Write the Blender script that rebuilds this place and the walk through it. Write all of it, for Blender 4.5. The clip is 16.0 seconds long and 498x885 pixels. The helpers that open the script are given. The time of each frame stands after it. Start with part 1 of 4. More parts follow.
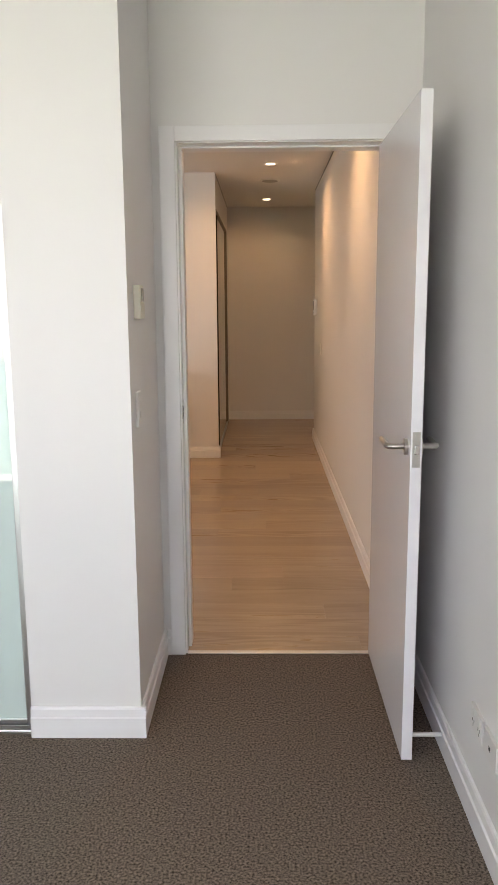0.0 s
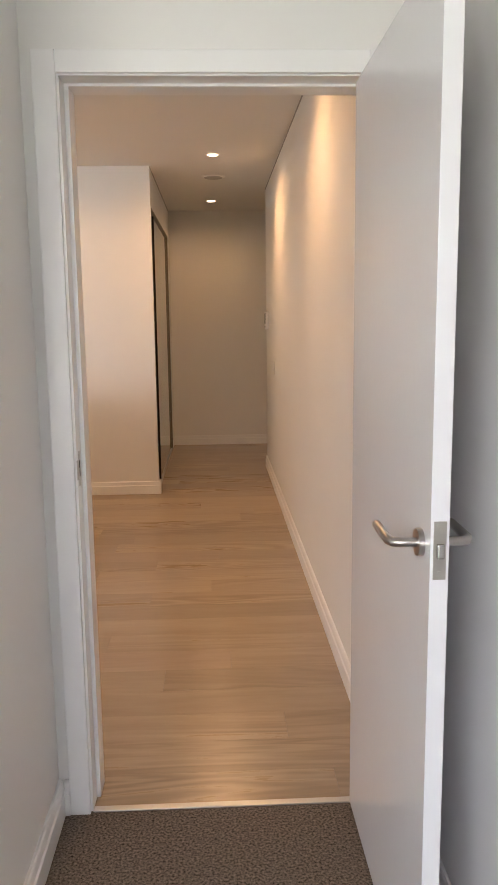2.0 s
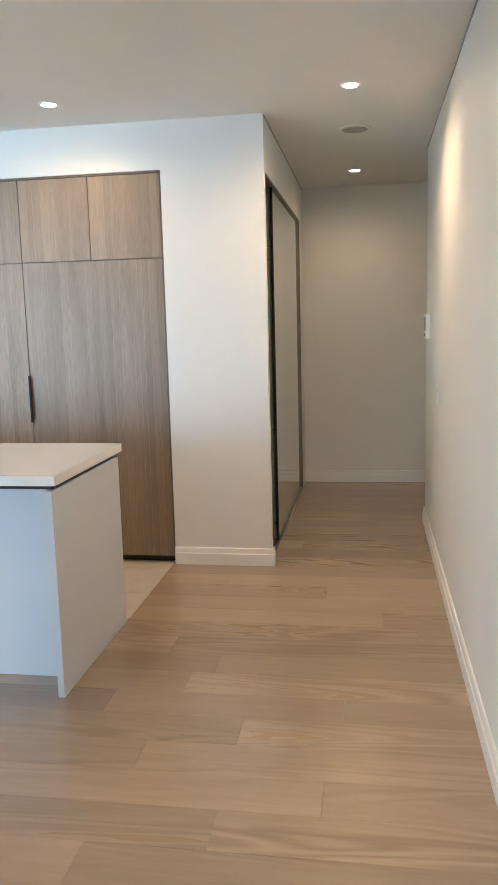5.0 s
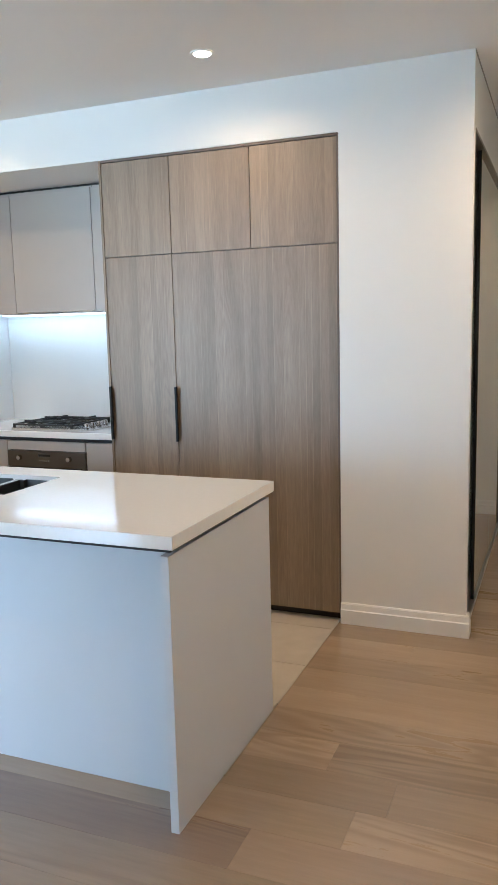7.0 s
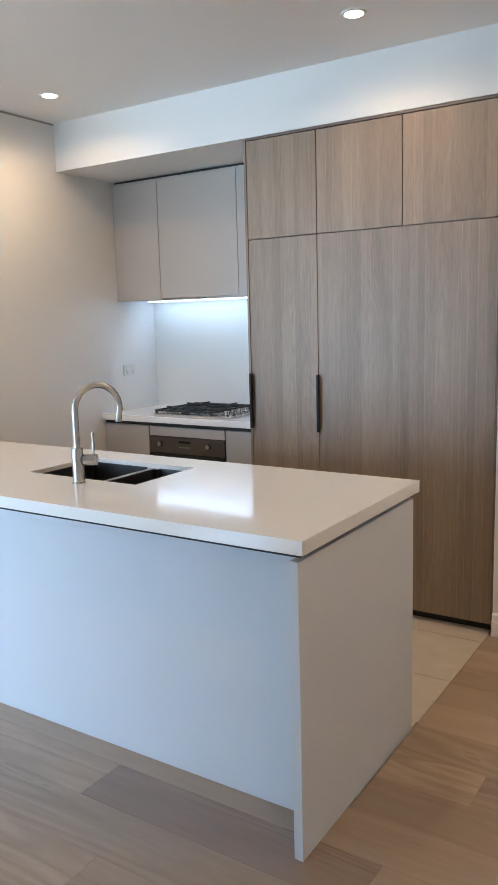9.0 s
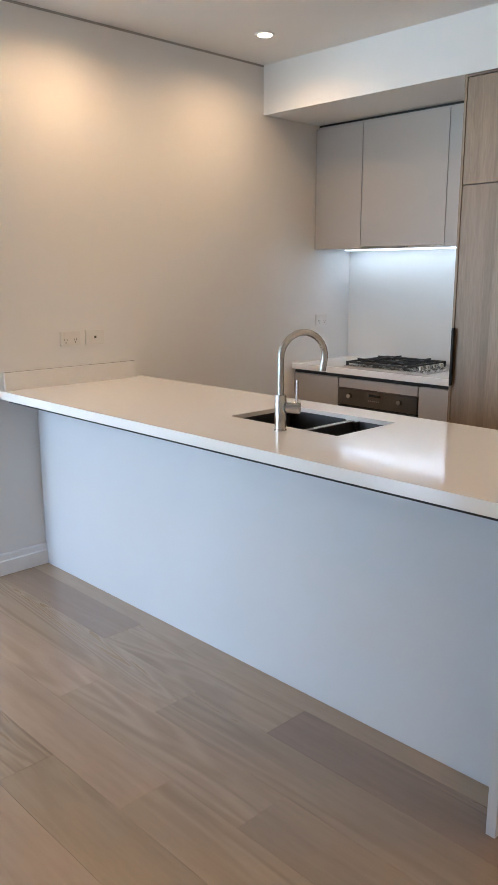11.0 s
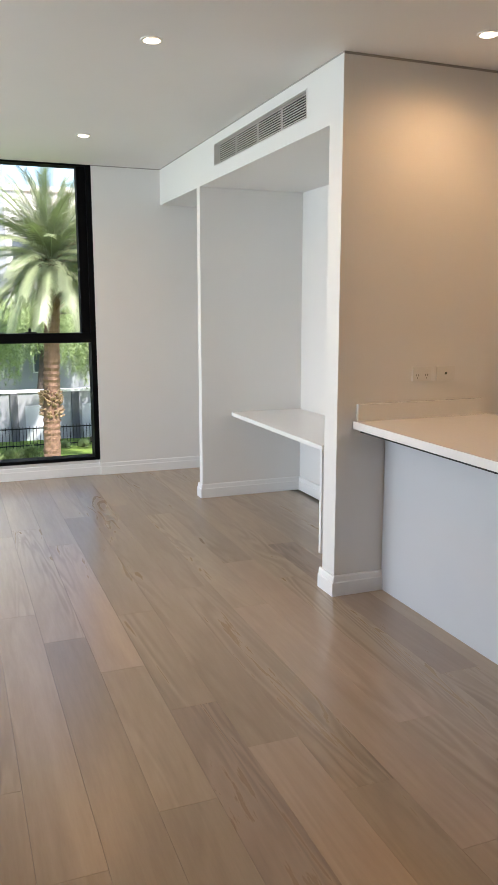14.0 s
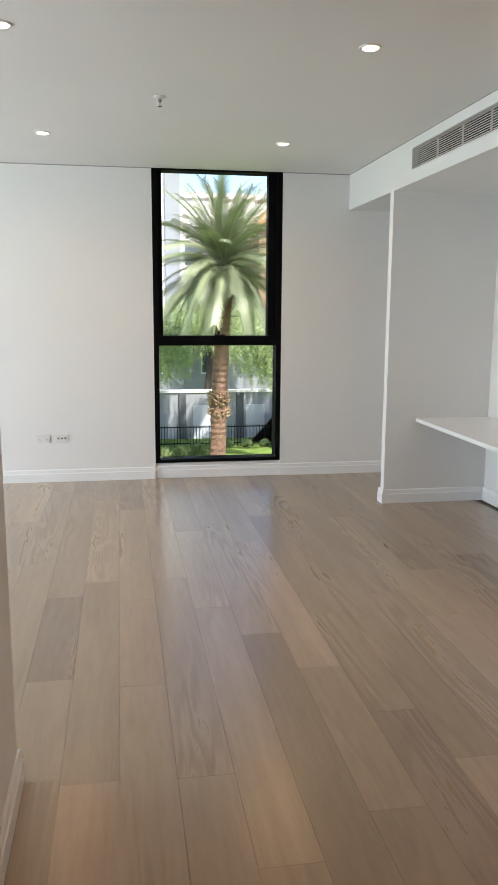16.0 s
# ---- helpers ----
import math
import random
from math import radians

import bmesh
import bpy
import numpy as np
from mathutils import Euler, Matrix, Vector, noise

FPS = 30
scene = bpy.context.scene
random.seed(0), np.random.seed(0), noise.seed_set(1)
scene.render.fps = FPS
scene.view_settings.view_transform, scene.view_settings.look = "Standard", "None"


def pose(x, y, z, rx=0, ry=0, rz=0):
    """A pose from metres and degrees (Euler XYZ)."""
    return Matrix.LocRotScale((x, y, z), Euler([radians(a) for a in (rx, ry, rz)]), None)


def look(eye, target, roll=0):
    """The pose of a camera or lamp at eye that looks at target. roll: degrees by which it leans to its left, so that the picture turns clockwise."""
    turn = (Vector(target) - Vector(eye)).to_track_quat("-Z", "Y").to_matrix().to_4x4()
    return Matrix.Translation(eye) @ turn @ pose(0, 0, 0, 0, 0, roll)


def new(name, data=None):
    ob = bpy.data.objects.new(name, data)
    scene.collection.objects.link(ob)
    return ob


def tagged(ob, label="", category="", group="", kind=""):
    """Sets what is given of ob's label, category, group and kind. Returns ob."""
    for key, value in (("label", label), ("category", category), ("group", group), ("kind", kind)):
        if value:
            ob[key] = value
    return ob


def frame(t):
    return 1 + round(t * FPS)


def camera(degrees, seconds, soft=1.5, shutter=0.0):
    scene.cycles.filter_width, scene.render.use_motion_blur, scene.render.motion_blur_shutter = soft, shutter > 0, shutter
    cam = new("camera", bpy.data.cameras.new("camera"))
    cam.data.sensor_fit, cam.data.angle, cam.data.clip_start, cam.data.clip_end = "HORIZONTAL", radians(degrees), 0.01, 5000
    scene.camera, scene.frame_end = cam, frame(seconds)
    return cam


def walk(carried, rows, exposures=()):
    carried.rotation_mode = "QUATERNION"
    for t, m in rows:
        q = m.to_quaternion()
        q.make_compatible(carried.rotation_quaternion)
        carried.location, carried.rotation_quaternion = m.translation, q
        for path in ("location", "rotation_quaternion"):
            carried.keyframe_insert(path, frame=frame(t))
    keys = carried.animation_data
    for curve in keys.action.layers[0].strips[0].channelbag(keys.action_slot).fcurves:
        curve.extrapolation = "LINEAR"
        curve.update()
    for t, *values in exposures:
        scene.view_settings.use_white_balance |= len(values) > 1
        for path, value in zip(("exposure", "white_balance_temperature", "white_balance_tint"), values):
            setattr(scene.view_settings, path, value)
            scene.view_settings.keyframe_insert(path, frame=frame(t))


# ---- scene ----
cam = camera(35.8, 16.0)
EXPOSURES = [(0.0, 1.9, 6900, 20), (1.5, 2.0, 6900, 20), (2.5, 2.25, 6650, 17), (3.2, 2.35, 6250, 10), (5.3, 2.5, 4980, 2), (8.2, 2.2, 4900, 4), (10.3, 2.0, 5250, 7), (12.0, 1.75, 5700, 11), (14.0, 1.45, 6350, 13), (16.0, 1.2, 6350, 12)]
PATH = [
    (0, (0.496, 2.429, 1.487), (0.462, 4.397, 1.136), -0.4),
    (0.5, (0.549, 2.592, 1.487), (0.576, 4.561, 1.14), -0.4),
    (1, (0.61, 2.813, 1.493), (0.602, 4.788, 1.174), 0.8),
    (1.5, (0.578, 3.08, 1.484), (0.584, 5.055, 1.167), 0.3),
    (2, (0.561, 3.403, 1.47), (0.647, 5.376, 1.155), -0.7),
    (2.5, (0.596, 3.729, 1.485), (0.601, 5.704, 1.173), 0.2),
    (3, (0.571, 4.086, 1.502), (0.499, 6.058, 1.174), -0.1),
    (5.3, (0.686, 5.483, 1.511), (0.295, 7.422, 1.216), -1.1),
    (5.5, (0.691, 5.62, 1.513), (0.233, 7.546, 1.229), -0.6),
    (6, (0.642, 5.862, 1.513), (0.067, 7.753, 1.208), 0.2),
    (6.5, (0.52, 6.067, 1.526), (-0.102, 7.943, 1.219), -0.9),
    (7, (0.455, 6.217, 1.514), (-0.289, 8.05, 1.223), -1.4),
    (7.5, (0.452, 6.363, 1.519), (-0.443, 8.13, 1.24), -1.6),
    (8, (0.452, 6.427, 1.518), (-0.51, 8.157, 1.227), -2.0),
    (8.2, (0.451, 6.435, 1.515), (-0.54, 8.147, 1.221), -2.0),
    (10.3, (0.269, 6.388, 1.495), (-0.996, 7.886, 1.099), -0.2),
    (10.5, (0.268, 6.396, 1.492), (-1.043, 7.849, 1.081), 0.0),
    (11, (0.257, 6.383, 1.494), (-1.144, 7.745, 1.064), -0.1),
    (11.5, (0.254, 6.368, 1.498), (-1.236, 7.635, 1.082), -0.5),
    (12, (0.253, 6.355, 1.502), (-1.329, 7.514, 1.109), -0.7),
    (12.5, (0.245, 6.32, 1.51), (-1.412, 7.375, 1.137), -0.5),
    (13, (0.24, 6.286, 1.516), (-1.485, 7.231, 1.152), -0.3),
    (13.5, (0.233, 6.244, 1.514), (-1.554, 7.067, 1.157), -0.2),
    (14, (0.224, 6.188, 1.519), (-1.614, 6.898, 1.17), 0.0),
    (14.5, (0.221, 6.131, 1.522), (-1.646, 6.758, 1.174), 0.1),
    (15, (0.221, 6.075, 1.522), (-1.671, 6.621, 1.172), 0.0),
    (15.5, (0.219, 6.018, 1.525), (-1.701, 6.459, 1.178), 0.0),
    (16, (0.205, 5.972, 1.523), (-1.739, 6.295, 1.182), 0.3),
]
walk(cam, [(t, look(eye, target, roll)) for t, eye, target, roll in PATH], EXPOSURES)

# ---- world and lights ----
world = bpy.data.worlds.new("sky")
scene.world = world
world.use_nodes = True
wn = world.node_tree
sky = wn.nodes.new("ShaderNodeTexSky")
sky.sky_type, sky.sun_disc = "NISHITA", False
sky.sun_elevation, sky.sun_rotation = radians(54), radians(74)
wn.links.new(sky.outputs[0], wn.nodes["Background"].inputs[0])
wn.nodes["Background"].inputs[1].default_value = 0.15
sun = new("sun", bpy.data.lights.new("sun", "SUN"))
sun.data.energy, sun.data.angle, sun.data.color = 5.0, radians(0.5), (1, 0.95, 0.87)
sun.matrix_world = look((18, 5, 26), (0, 0, 0))


def sky_panel(name, x0, x1, y, z0, z1, watts, color):
    """Sky light through an opening in the south facade."""
    d = bpy.data.lights.new(name, "AREA")
    d.shape, d.size, d.size_y, d.energy, d.color = "RECTANGLE", x1 - x0, z1 - z0, watts, color
    ob = new(name, d)
    ob.matrix_world = look(((x0 + x1) / 2, y, (z0 + z1) / 2), ((x0 + x1) / 2, y + 1, (z0 + z1) / 2))


BEDROOM_SKY, LIVING_SKY, SPOT_WATTS = 45, 81, 11.5
sky_panel("bedroom_sky", -2.4, 0.4, 0.35, -0.2, 2.7, BEDROOM_SKY, (1.0, 0.955, 0.985))
sky_panel("living_sky", -6.2, -2.5, 0.93, 0.1, 2.5, LIVING_SKY, (0.8, 0.9, 1.0))

# ---- materials ----


def mat(name, color, rough=0.5, metal=0.0, vary=0.06, scale=3.0, bump=0.02, bump_scale=250, coat=0.0, stretch=(1, 1, 1), rand=0.0, spec=0.5):
    m = bpy.data.materials.new(name)
    m.use_nodes = True
    nt = m.node_tree
    N, L = nt.nodes, nt.links
    b = N["Principled BSDF"]
    b.inputs["Roughness"].default_value, b.inputs["Metallic"].default_value = rough, metal
    b.inputs["Coat Weight"].default_value = coat
    b.inputs["Coat Roughness"].default_value = 0.08
    b.inputs["Specular IOR Level"].default_value = spec
    g = N.new("ShaderNodeNewGeometry")
    mp = N.new("ShaderNodeMapping")
    mp.inputs["Scale"].default_value = stretch
    L.new(g.outputs["Position"], mp.inputs[0])
    n1 = N.new("ShaderNodeTexNoise")
    n1.inputs["Scale"].default_value, n1.inputs["Detail"].default_value = scale, 6
    L.new(mp.outputs[0], n1.inputs["Vector"])
    hsv = N.new("ShaderNodeHueSaturation")
    hsv.inputs["Color"].default_value = (*color, 1)
    mr = N.new("ShaderNodeMapRange")
    mr.inputs[1].default_value, mr.inputs[2].default_value = 0.3, 0.7
    mr.inputs[3].default_value, mr.inputs[4].default_value = 1 - vary, 1 + vary
    L.new(n1.outputs[0], mr.inputs[0])
    val = mr.outputs[0]
    if rand:
        oi = N.new("ShaderNodeObjectInfo")
        r2 = N.new("ShaderNodeMapRange")
        r2.inputs[3].default_value, r2.inputs[4].default_value = 1 - rand, 1 + rand
        L.new(oi.outputs["Random"], r2.inputs[0])
        mu = N.new("ShaderNodeMath")
        mu.operation = "MULTIPLY"
        L.new(val, mu.inputs[0])
        L.new(r2.outputs[0], mu.inputs[1])
        val = mu.outputs[0]
    L.new(val, hsv.inputs["Value"])
    L.new(hsv.outputs[0], b.inputs["Base Color"])
    if bump:
        n2 = N.new("ShaderNodeTexNoise")
        n2.inputs["Scale"].default_value, n2.inputs["Detail"].default_value = bump_scale, 3
        L.new(mp.outputs[0], n2.inputs["Vector"])
        bp = N.new("ShaderNodeBump")
        bp.inputs["Strength"].default_value, bp.inputs["Distance"].default_value = bump, 0.01
        L.new(n2.outputs[0], bp.inputs["Height"])
        L.new(bp.outputs[0], b.inputs["Normal"])
    return m


def wood(name, colors, grain, axis, rough, bump, coat=0.0, rings=0.35, ring_count=95, staves=0.0):
    """Timber with grain along one axis; every piece shifted and toned by its own random."""
    m = bpy.data.materials.new(name)
    m.use_nodes = True
    nt = m.node_tree
    N, L = nt.nodes, nt.links
    b = N["Principled BSDF"]
    b.inputs["Coat Weight"].default_value, b.inputs["Coat Roughness"].default_value = coat, 0.25
    g, oi = N.new("ShaderNodeNewGeometry"), N.new("ShaderNodeObjectInfo")
    sh = N.new("ShaderNodeVectorMath")
    sh.operation = "SCALE"
    sh.inputs[0].default_value = (7.3, 9.1, 5.7)
    L.new(oi.outputs["Random"], sh.inputs["Scale"])
    ad = N.new("ShaderNodeVectorMath")
    L.new(g.outputs["Position"], ad.inputs[0])
    L.new(sh.outputs[0], ad.inputs[1])
    mp = N.new("ShaderNodeMapping")
    st = [1.0, 1.0, 1.0]
    st[axis] = 0.1
    mp.inputs["Scale"].default_value = st
    L.new(ad.outputs[0], mp.inputs[0])
    fine, broad = N.new("ShaderNodeTexNoise"), N.new("ShaderNodeTexNoise")
    fine.inputs["Scale"].default_value, fine.inputs["Detail"].default_value, fine.inputs["Roughness"].default_value = grain * 9, 8, 0.7
    broad.inputs["Scale"].default_value, broad.inputs["Detail"].default_value, broad.inputs["Distortion"].default_value = grain, 3, 0.6
    L.new(mp.outputs[0], fine.inputs["Vector"])
    L.new(mp.outputs[0], broad.inputs["Vector"])
    # growth rings: bands of the broad noise
    ring = N.new("ShaderNodeMath")
    ring.operation = "MULTIPLY"
    ring.inputs[1].default_value = ring_count
    L.new(broad.outputs[0], ring.inputs[0])
    sn = N.new("ShaderNodeMath")
    sn.operation = "SINE"
    L.new(ring.outputs[0], sn.inputs[0])
    mix1 = N.new("ShaderNodeMath")
    mix1.operation = "MULTIPLY_ADD"
    mix1.inputs[1].default_value = rings * 0.16
    soft_grain = N.new("ShaderNodeMapRange")
    soft_grain.inputs[3].default_value, soft_grain.inputs[4].default_value = 0.28, 0.72
    L.new(fine.outputs[0], soft_grain.inputs[0])
    # rings show in patches only
    patch = N.new("ShaderNodeTexNoise")
    patch.inputs["Scale"].default_value = grain * 0.55
    L.new(mp.outputs[0], patch.inputs["Vector"])
    pr = N.new("ShaderNodeMapRange")
    pr.inputs[1].default_value, pr.inputs[2].default_value = 0.48, 0.62
    L.new(patch.outputs[0], pr.inputs[0])
    pm2 = N.new("ShaderNodeMath")
    pm2.operation = "MULTIPLY"
    L.new(sn.outputs[0], pm2.inputs[0])
    L.new(pr.outputs[0], pm2.inputs[1])
    L.new(pm2.outputs[0], mix1.inputs[0])
    L.new(soft_grain.outputs[0], mix1.inputs[2])
    mix2 = N.new("ShaderNodeMath")
    mix2.operation = "MULTIPLY_ADD"
    mix2.inputs[1].default_value = 0.45
    L.new(broad.outputs[0], mix2.inputs[0])
    L.new(mix1.outputs[0], mix2.inputs[2])
    cr = N.new("ShaderNodeValToRGB")
    cr.color_ramp.elements[0].position, cr.color_ramp.elements[1].position = 0.55, 1.15
    cr.color_ramp.elements[0].color, cr.color_ramp.elements[1].color = (*colors[0], 1), (*colors[1], 1)
    half = N.new("ShaderNodeMapRange")
    half.inputs[1].default_value, half.inputs[2].default_value = 0.36, 1.09
    L.new(mix2.outputs[0], half.inputs[0])
    cr.color_ramp.elements[0].position, cr.color_ramp.elements[1].position = 0.1, 0.9
    L.new(half.outputs[0], cr.inputs[0])
    tone = cr.outputs[0]
    if staves:
        # narrow staves side by side, each of its own tone, some with a pale joint line
        sx = N.new("ShaderNodeSeparateXYZ")
        L.new(ad.outputs[0], sx.inputs[0])
        cell, edge = N.new("ShaderNodeTexVoronoi"), N.new("ShaderNodeTexVoronoi")
        edge.feature = "DISTANCE_TO_EDGE"
        for v in (cell, edge):
            v.voronoi_dimensions = "1D"
            v.inputs["Scale"].default_value = staves
            L.new(sx.outputs[0], v.inputs["W"])
        sr, thin, some, both = N.new("ShaderNodeMapRange"), N.new("ShaderNodeMapRange"), N.new("ShaderNodeMapRange"), N.new("ShaderNodeMath")
        sep = N.new("ShaderNodeSeparateColor")
        L.new(cell.outputs["Color"], sep.inputs[0])
        L.new(sep.outputs[0], sr.inputs[0])
        sr.inputs[3].default_value, sr.inputs[4].default_value = 0.87, 1.1
        L.new(edge.outputs["Distance"], thin.inputs[0])
        thin.inputs[1].default_value, thin.inputs[2].default_value = 0.02, 0.05
        thin.inputs[3].default_value, thin.inputs[4].default_value = 0.26, 0.0
        L.new(sep.outputs[1], some.inputs[0])
        some.inputs[1].default_value, some.inputs[2].default_value = 0.6, 0.65
        both.operation = "MULTIPLY"
        L.new(thin.outputs[0], both.inputs[0])
        L.new(some.outputs[0], both.inputs[1])
        sum_ = N.new("ShaderNodeMath")
        L.new(sr.outputs[0], sum_.inputs[0])
        L.new(both.outputs[0], sum_.inputs[1])
        hs = N.new("ShaderNodeHueSaturation")
        L.new(sum_.outputs[0], hs.inputs["Value"])
        L.new(tone, hs.inputs["Color"])
        tone = hs.outputs[0]
    hsv = N.new("ShaderNodeHueSaturation")
    mr = N.new("ShaderNodeMapRange")
    mr.inputs[3].default_value, mr.inputs[4].default_value = (0.93, 1.06) if staves else (0.84, 1.12)
    wn2 = N.new("ShaderNodeTexWhiteNoise")
    wn2.noise_dimensions = "1D"
    L.new(oi.outputs["Random"], wn2.inputs["W"])
    L.new(wn2.outputs["Value"], mr.inputs[0])
    L.new(mr.outputs[0], hsv.inputs["Value"])
    L.new(tone, hsv.inputs["Color"])
    L.new(hsv.outputs[0], b.inputs["Base Color"])
    rr = N.new("ShaderNodeMapRange")
    rr.inputs[3].default_value, rr.inputs[4].default_value = rough + 0.06, rough - 0.06
    L.new(half.outputs[0], rr.inputs[0])
    L.new(rr.outputs[0], b.inputs["Roughness"])
    bp = N.new("ShaderNodeBump")
    bp.inputs["Strength"].default_value, bp.inputs["Distance"].default_value = bump, 0.004
    L.new(mix1.outputs[0], bp.inputs["Height"])
    L.new(bp.outputs[0], b.inputs["Normal"])
    return m


def glow(name, color, strength):
    m = bpy.data.materials.new(name)
    m.use_nodes = True
    b = m.node_tree.nodes["Principled BSDF"]
    b.inputs["Base Color"].default_value = (0.9, 0.9, 0.9, 1)
    b.inputs["Emission Color"].default_value, b.inputs["Emission Strength"].default_value = (*color, 1), strength
    return m


WALL = mat("wall_paint", (0.78, 0.775, 0.76), 0.55, vary=0.012, scale=1.5, bump=0.012, bump_scale=400)
CEIL = mat("ceiling_paint", (0.8, 0.795, 0.785), 0.7, vary=0.012, scale=1.2, bump=0.01)
TRIM = mat("gloss_trim_paint", (0.83, 0.83, 0.83), 0.28, vary=0.012, bump=0.01, bump_scale=60)
DOORP = mat("door_enamel", (0.8, 0.8, 0.82), 0.16, vary=0.01, bump=0.012, bump_scale=40)
CARPET = mat("brown_carpet", (0.16, 0.13, 0.104), 0.95, vary=0.8, scale=140, bump=0.12, bump_scale=350, spec=0.05)
OAK = wood("oak_boards", ((0.242, 0.172, 0.111), (0.445, 0.337, 0.229)), 4.5, 0, 0.3, 0.2, 0.6, 0.95, 70)
OAK_DARK = wood("dark_oak_boards", ((0.17, 0.118, 0.082), (0.325, 0.235, 0.167)), 4.5, 0, 0.3, 0.2, 0.6, 0.95, 70)
OAK_PALE = wood("pale_oak_boards", ((0.265, 0.186, 0.124), (0.47, 0.347, 0.245)), 4.5, 0, 0.3, 0.2, 0.6, 0.95, 70)
LAMINATE = wood("grey_oak_laminate", ((0.14, 0.1, 0.064), (0.36, 0.27, 0.184)), 10.0, 2, 0.42, 0.05, 0.0, 0.22, 95, 24.0)
EDGE = mat("laminate_edge", (0.15, 0.11, 0.085), 0.5, vary=0.1, scale=20)
STONE = mat("white_stone", (0.83, 0.82, 0.8), 0.12, vary=0.012, scale=60, bump=0.0, coat=0.4)
GREYCAB = mat("greige_cabinet", (0.42, 0.39, 0.36), 0.45, vary=0.012, bump=0.008)
ISLAND = mat("pale_grey_panel", (0.58, 0.6, 0.635), 0.4, vary=0.012, bump=0.008)
SPLASH = mat("white_splashback", (0.72, 0.72, 0.7), 0.16, vary=0.012, bump=0.0)
# near-black; in gaps and under the worktops its colour stands for shade
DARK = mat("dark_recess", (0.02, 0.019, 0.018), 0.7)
BLACKM = mat("black_metal", (0.008, 0.008, 0.009), 0.5, vary=0.1, spec=0.2)
BLACKF = mat("black_window_frame", (0.004, 0.004, 0.0045), 0.7, vary=0.1, spec=0.06)
STEEL = mat("brushed_steel", (0.47, 0.455, 0.43), 0.26, 1.0, vary=0.05, scale=60, bump=0.02, stretch=(1, 1, 0.1))
SATIN = mat("satin_nickel", (0.48, 0.45, 0.42), 0.28, 1.0, vary=0.04)
SINKM = mat("sink_steel", (0.14, 0.135, 0.13), 0.3, 1.0, vary=0.05, scale=30, bump=0.02)
ALU = mat("aluminium_track", (0.62, 0.62, 0.62), 0.35, 1.0)
OVENM = mat("oven_bronze_steel", (0.16, 0.14, 0.12), 0.32, 1.0, vary=0.05)
OVENG = mat("oven_black_glass", (0.01, 0.01, 0.01), 0.06)
IRON = mat("cast_iron", (0.014, 0.014, 0.014), 0.55, vary=0.2, scale=60)
TILE = mat("beige_floor_tile", (0.5, 0.45, 0.38), 0.4, vary=0.07, scale=9, bump=0.02, rand=0.03)
GROUT = mat("grout", (0.36, 0.33, 0.28), 0.85)
PLATE = mat("white_plastic", (0.74, 0.73, 0.7), 0.3, vary=0.01, bump=0.0)
CREAM = mat("cream_plastic", (0.66, 0.63, 0.52), 0.4, vary=0.01, bump=0.0)
LCD = mat("lcd_grey", (0.13, 0.14, 0.12), 0.2, bump=0.0)
ROBEGLASS = mat("backed_teal_glass", (0.6, 0.72, 0.69), 0.03, vary=0.01, bump=0.0, coat=1.0)
ROBEGLASS.node_tree.nodes["Principled BSDF"].inputs["Coat Roughness"].default_value = 0.0
LAMPG = glow("downlight_glow", (1.0, 0.8, 0.55), 4)
LEDG = glow("led_glow", (0.9, 0.97, 1.0), 3)
GLASS = bpy.data.materials.new("clear_glass")
GLASS.use_nodes = True
gb = GLASS.node_tree.nodes["Principled BSDF"]
gb.inputs["Transmission Weight"].default_value, gb.inputs["Roughness"].default_value, gb.inputs["IOR"].default_value = 1.0, 0.0, 1.02

# ---- building helpers ----


def box(bm, lo, hi, bevel=0.0):
    x0, y0, z0 = lo
    x1, y1, z1 = hi
    m = Matrix.LocRotScale(((x0 + x1) / 2, (y0 + y1) / 2, (z0 + z1) / 2), None, (x1 - x0, y1 - y0, z1 - z0))
    r = bmesh.ops.create_cube(bm, size=1, matrix=m)
    if bevel:
        es = {e for v in r["verts"] for e in v.link_edges}
        bmesh.ops.bevel(bm, geom=list(es), offset=bevel, segments=2, profile=0.6, affect="EDGES")
    return bm


def rod(bm, a, b, r, r2=None, seg=20):
    a, b = Vector(a), Vector(b)
    m = Matrix.Translation((a + b) / 2) @ (b - a).to_track_quat("Z", "Y").to_matrix().to_4x4()
    bmesh.ops.create_cone(bm, cap_ends=True, segments=seg, radius1=r, radius2=r if r2 is None else r2, depth=(b - a).length, matrix=m)
    return bm


def tube(bm, pts, r, seg=16):
    """A round tube along points; r a number or one for each point."""
    pts = [Vector(p) for p in pts]
    rings = []
    side = None
    for i, p in enumerate(pts):
        d = (pts[min(i + 1, len(pts) - 1)] - pts[max(i - 1, 0)]).normalized()
        if side is None:
            side = d.orthogonal().normalized()
        side = (side - d * side.dot(d)).normalized()
        up = d.cross(side)
        rr = r if isinstance(r, (int, float)) else r[i]
        rings.append([bm.verts.new(p + rr * (math.cos(k * math.tau / seg) * side + math.sin(k * math.tau / seg) * up)) for k in range(seg)])
    for a, b in zip(rings, rings[1:]):
        for k in range(seg):
            bm.faces.new((a[k], a[(k + 1) % seg], b[(k + 1) % seg], b[k]))
    bm.faces.new(rings[0][::-1])
    bm.faces.new(rings[-1])
    return bm


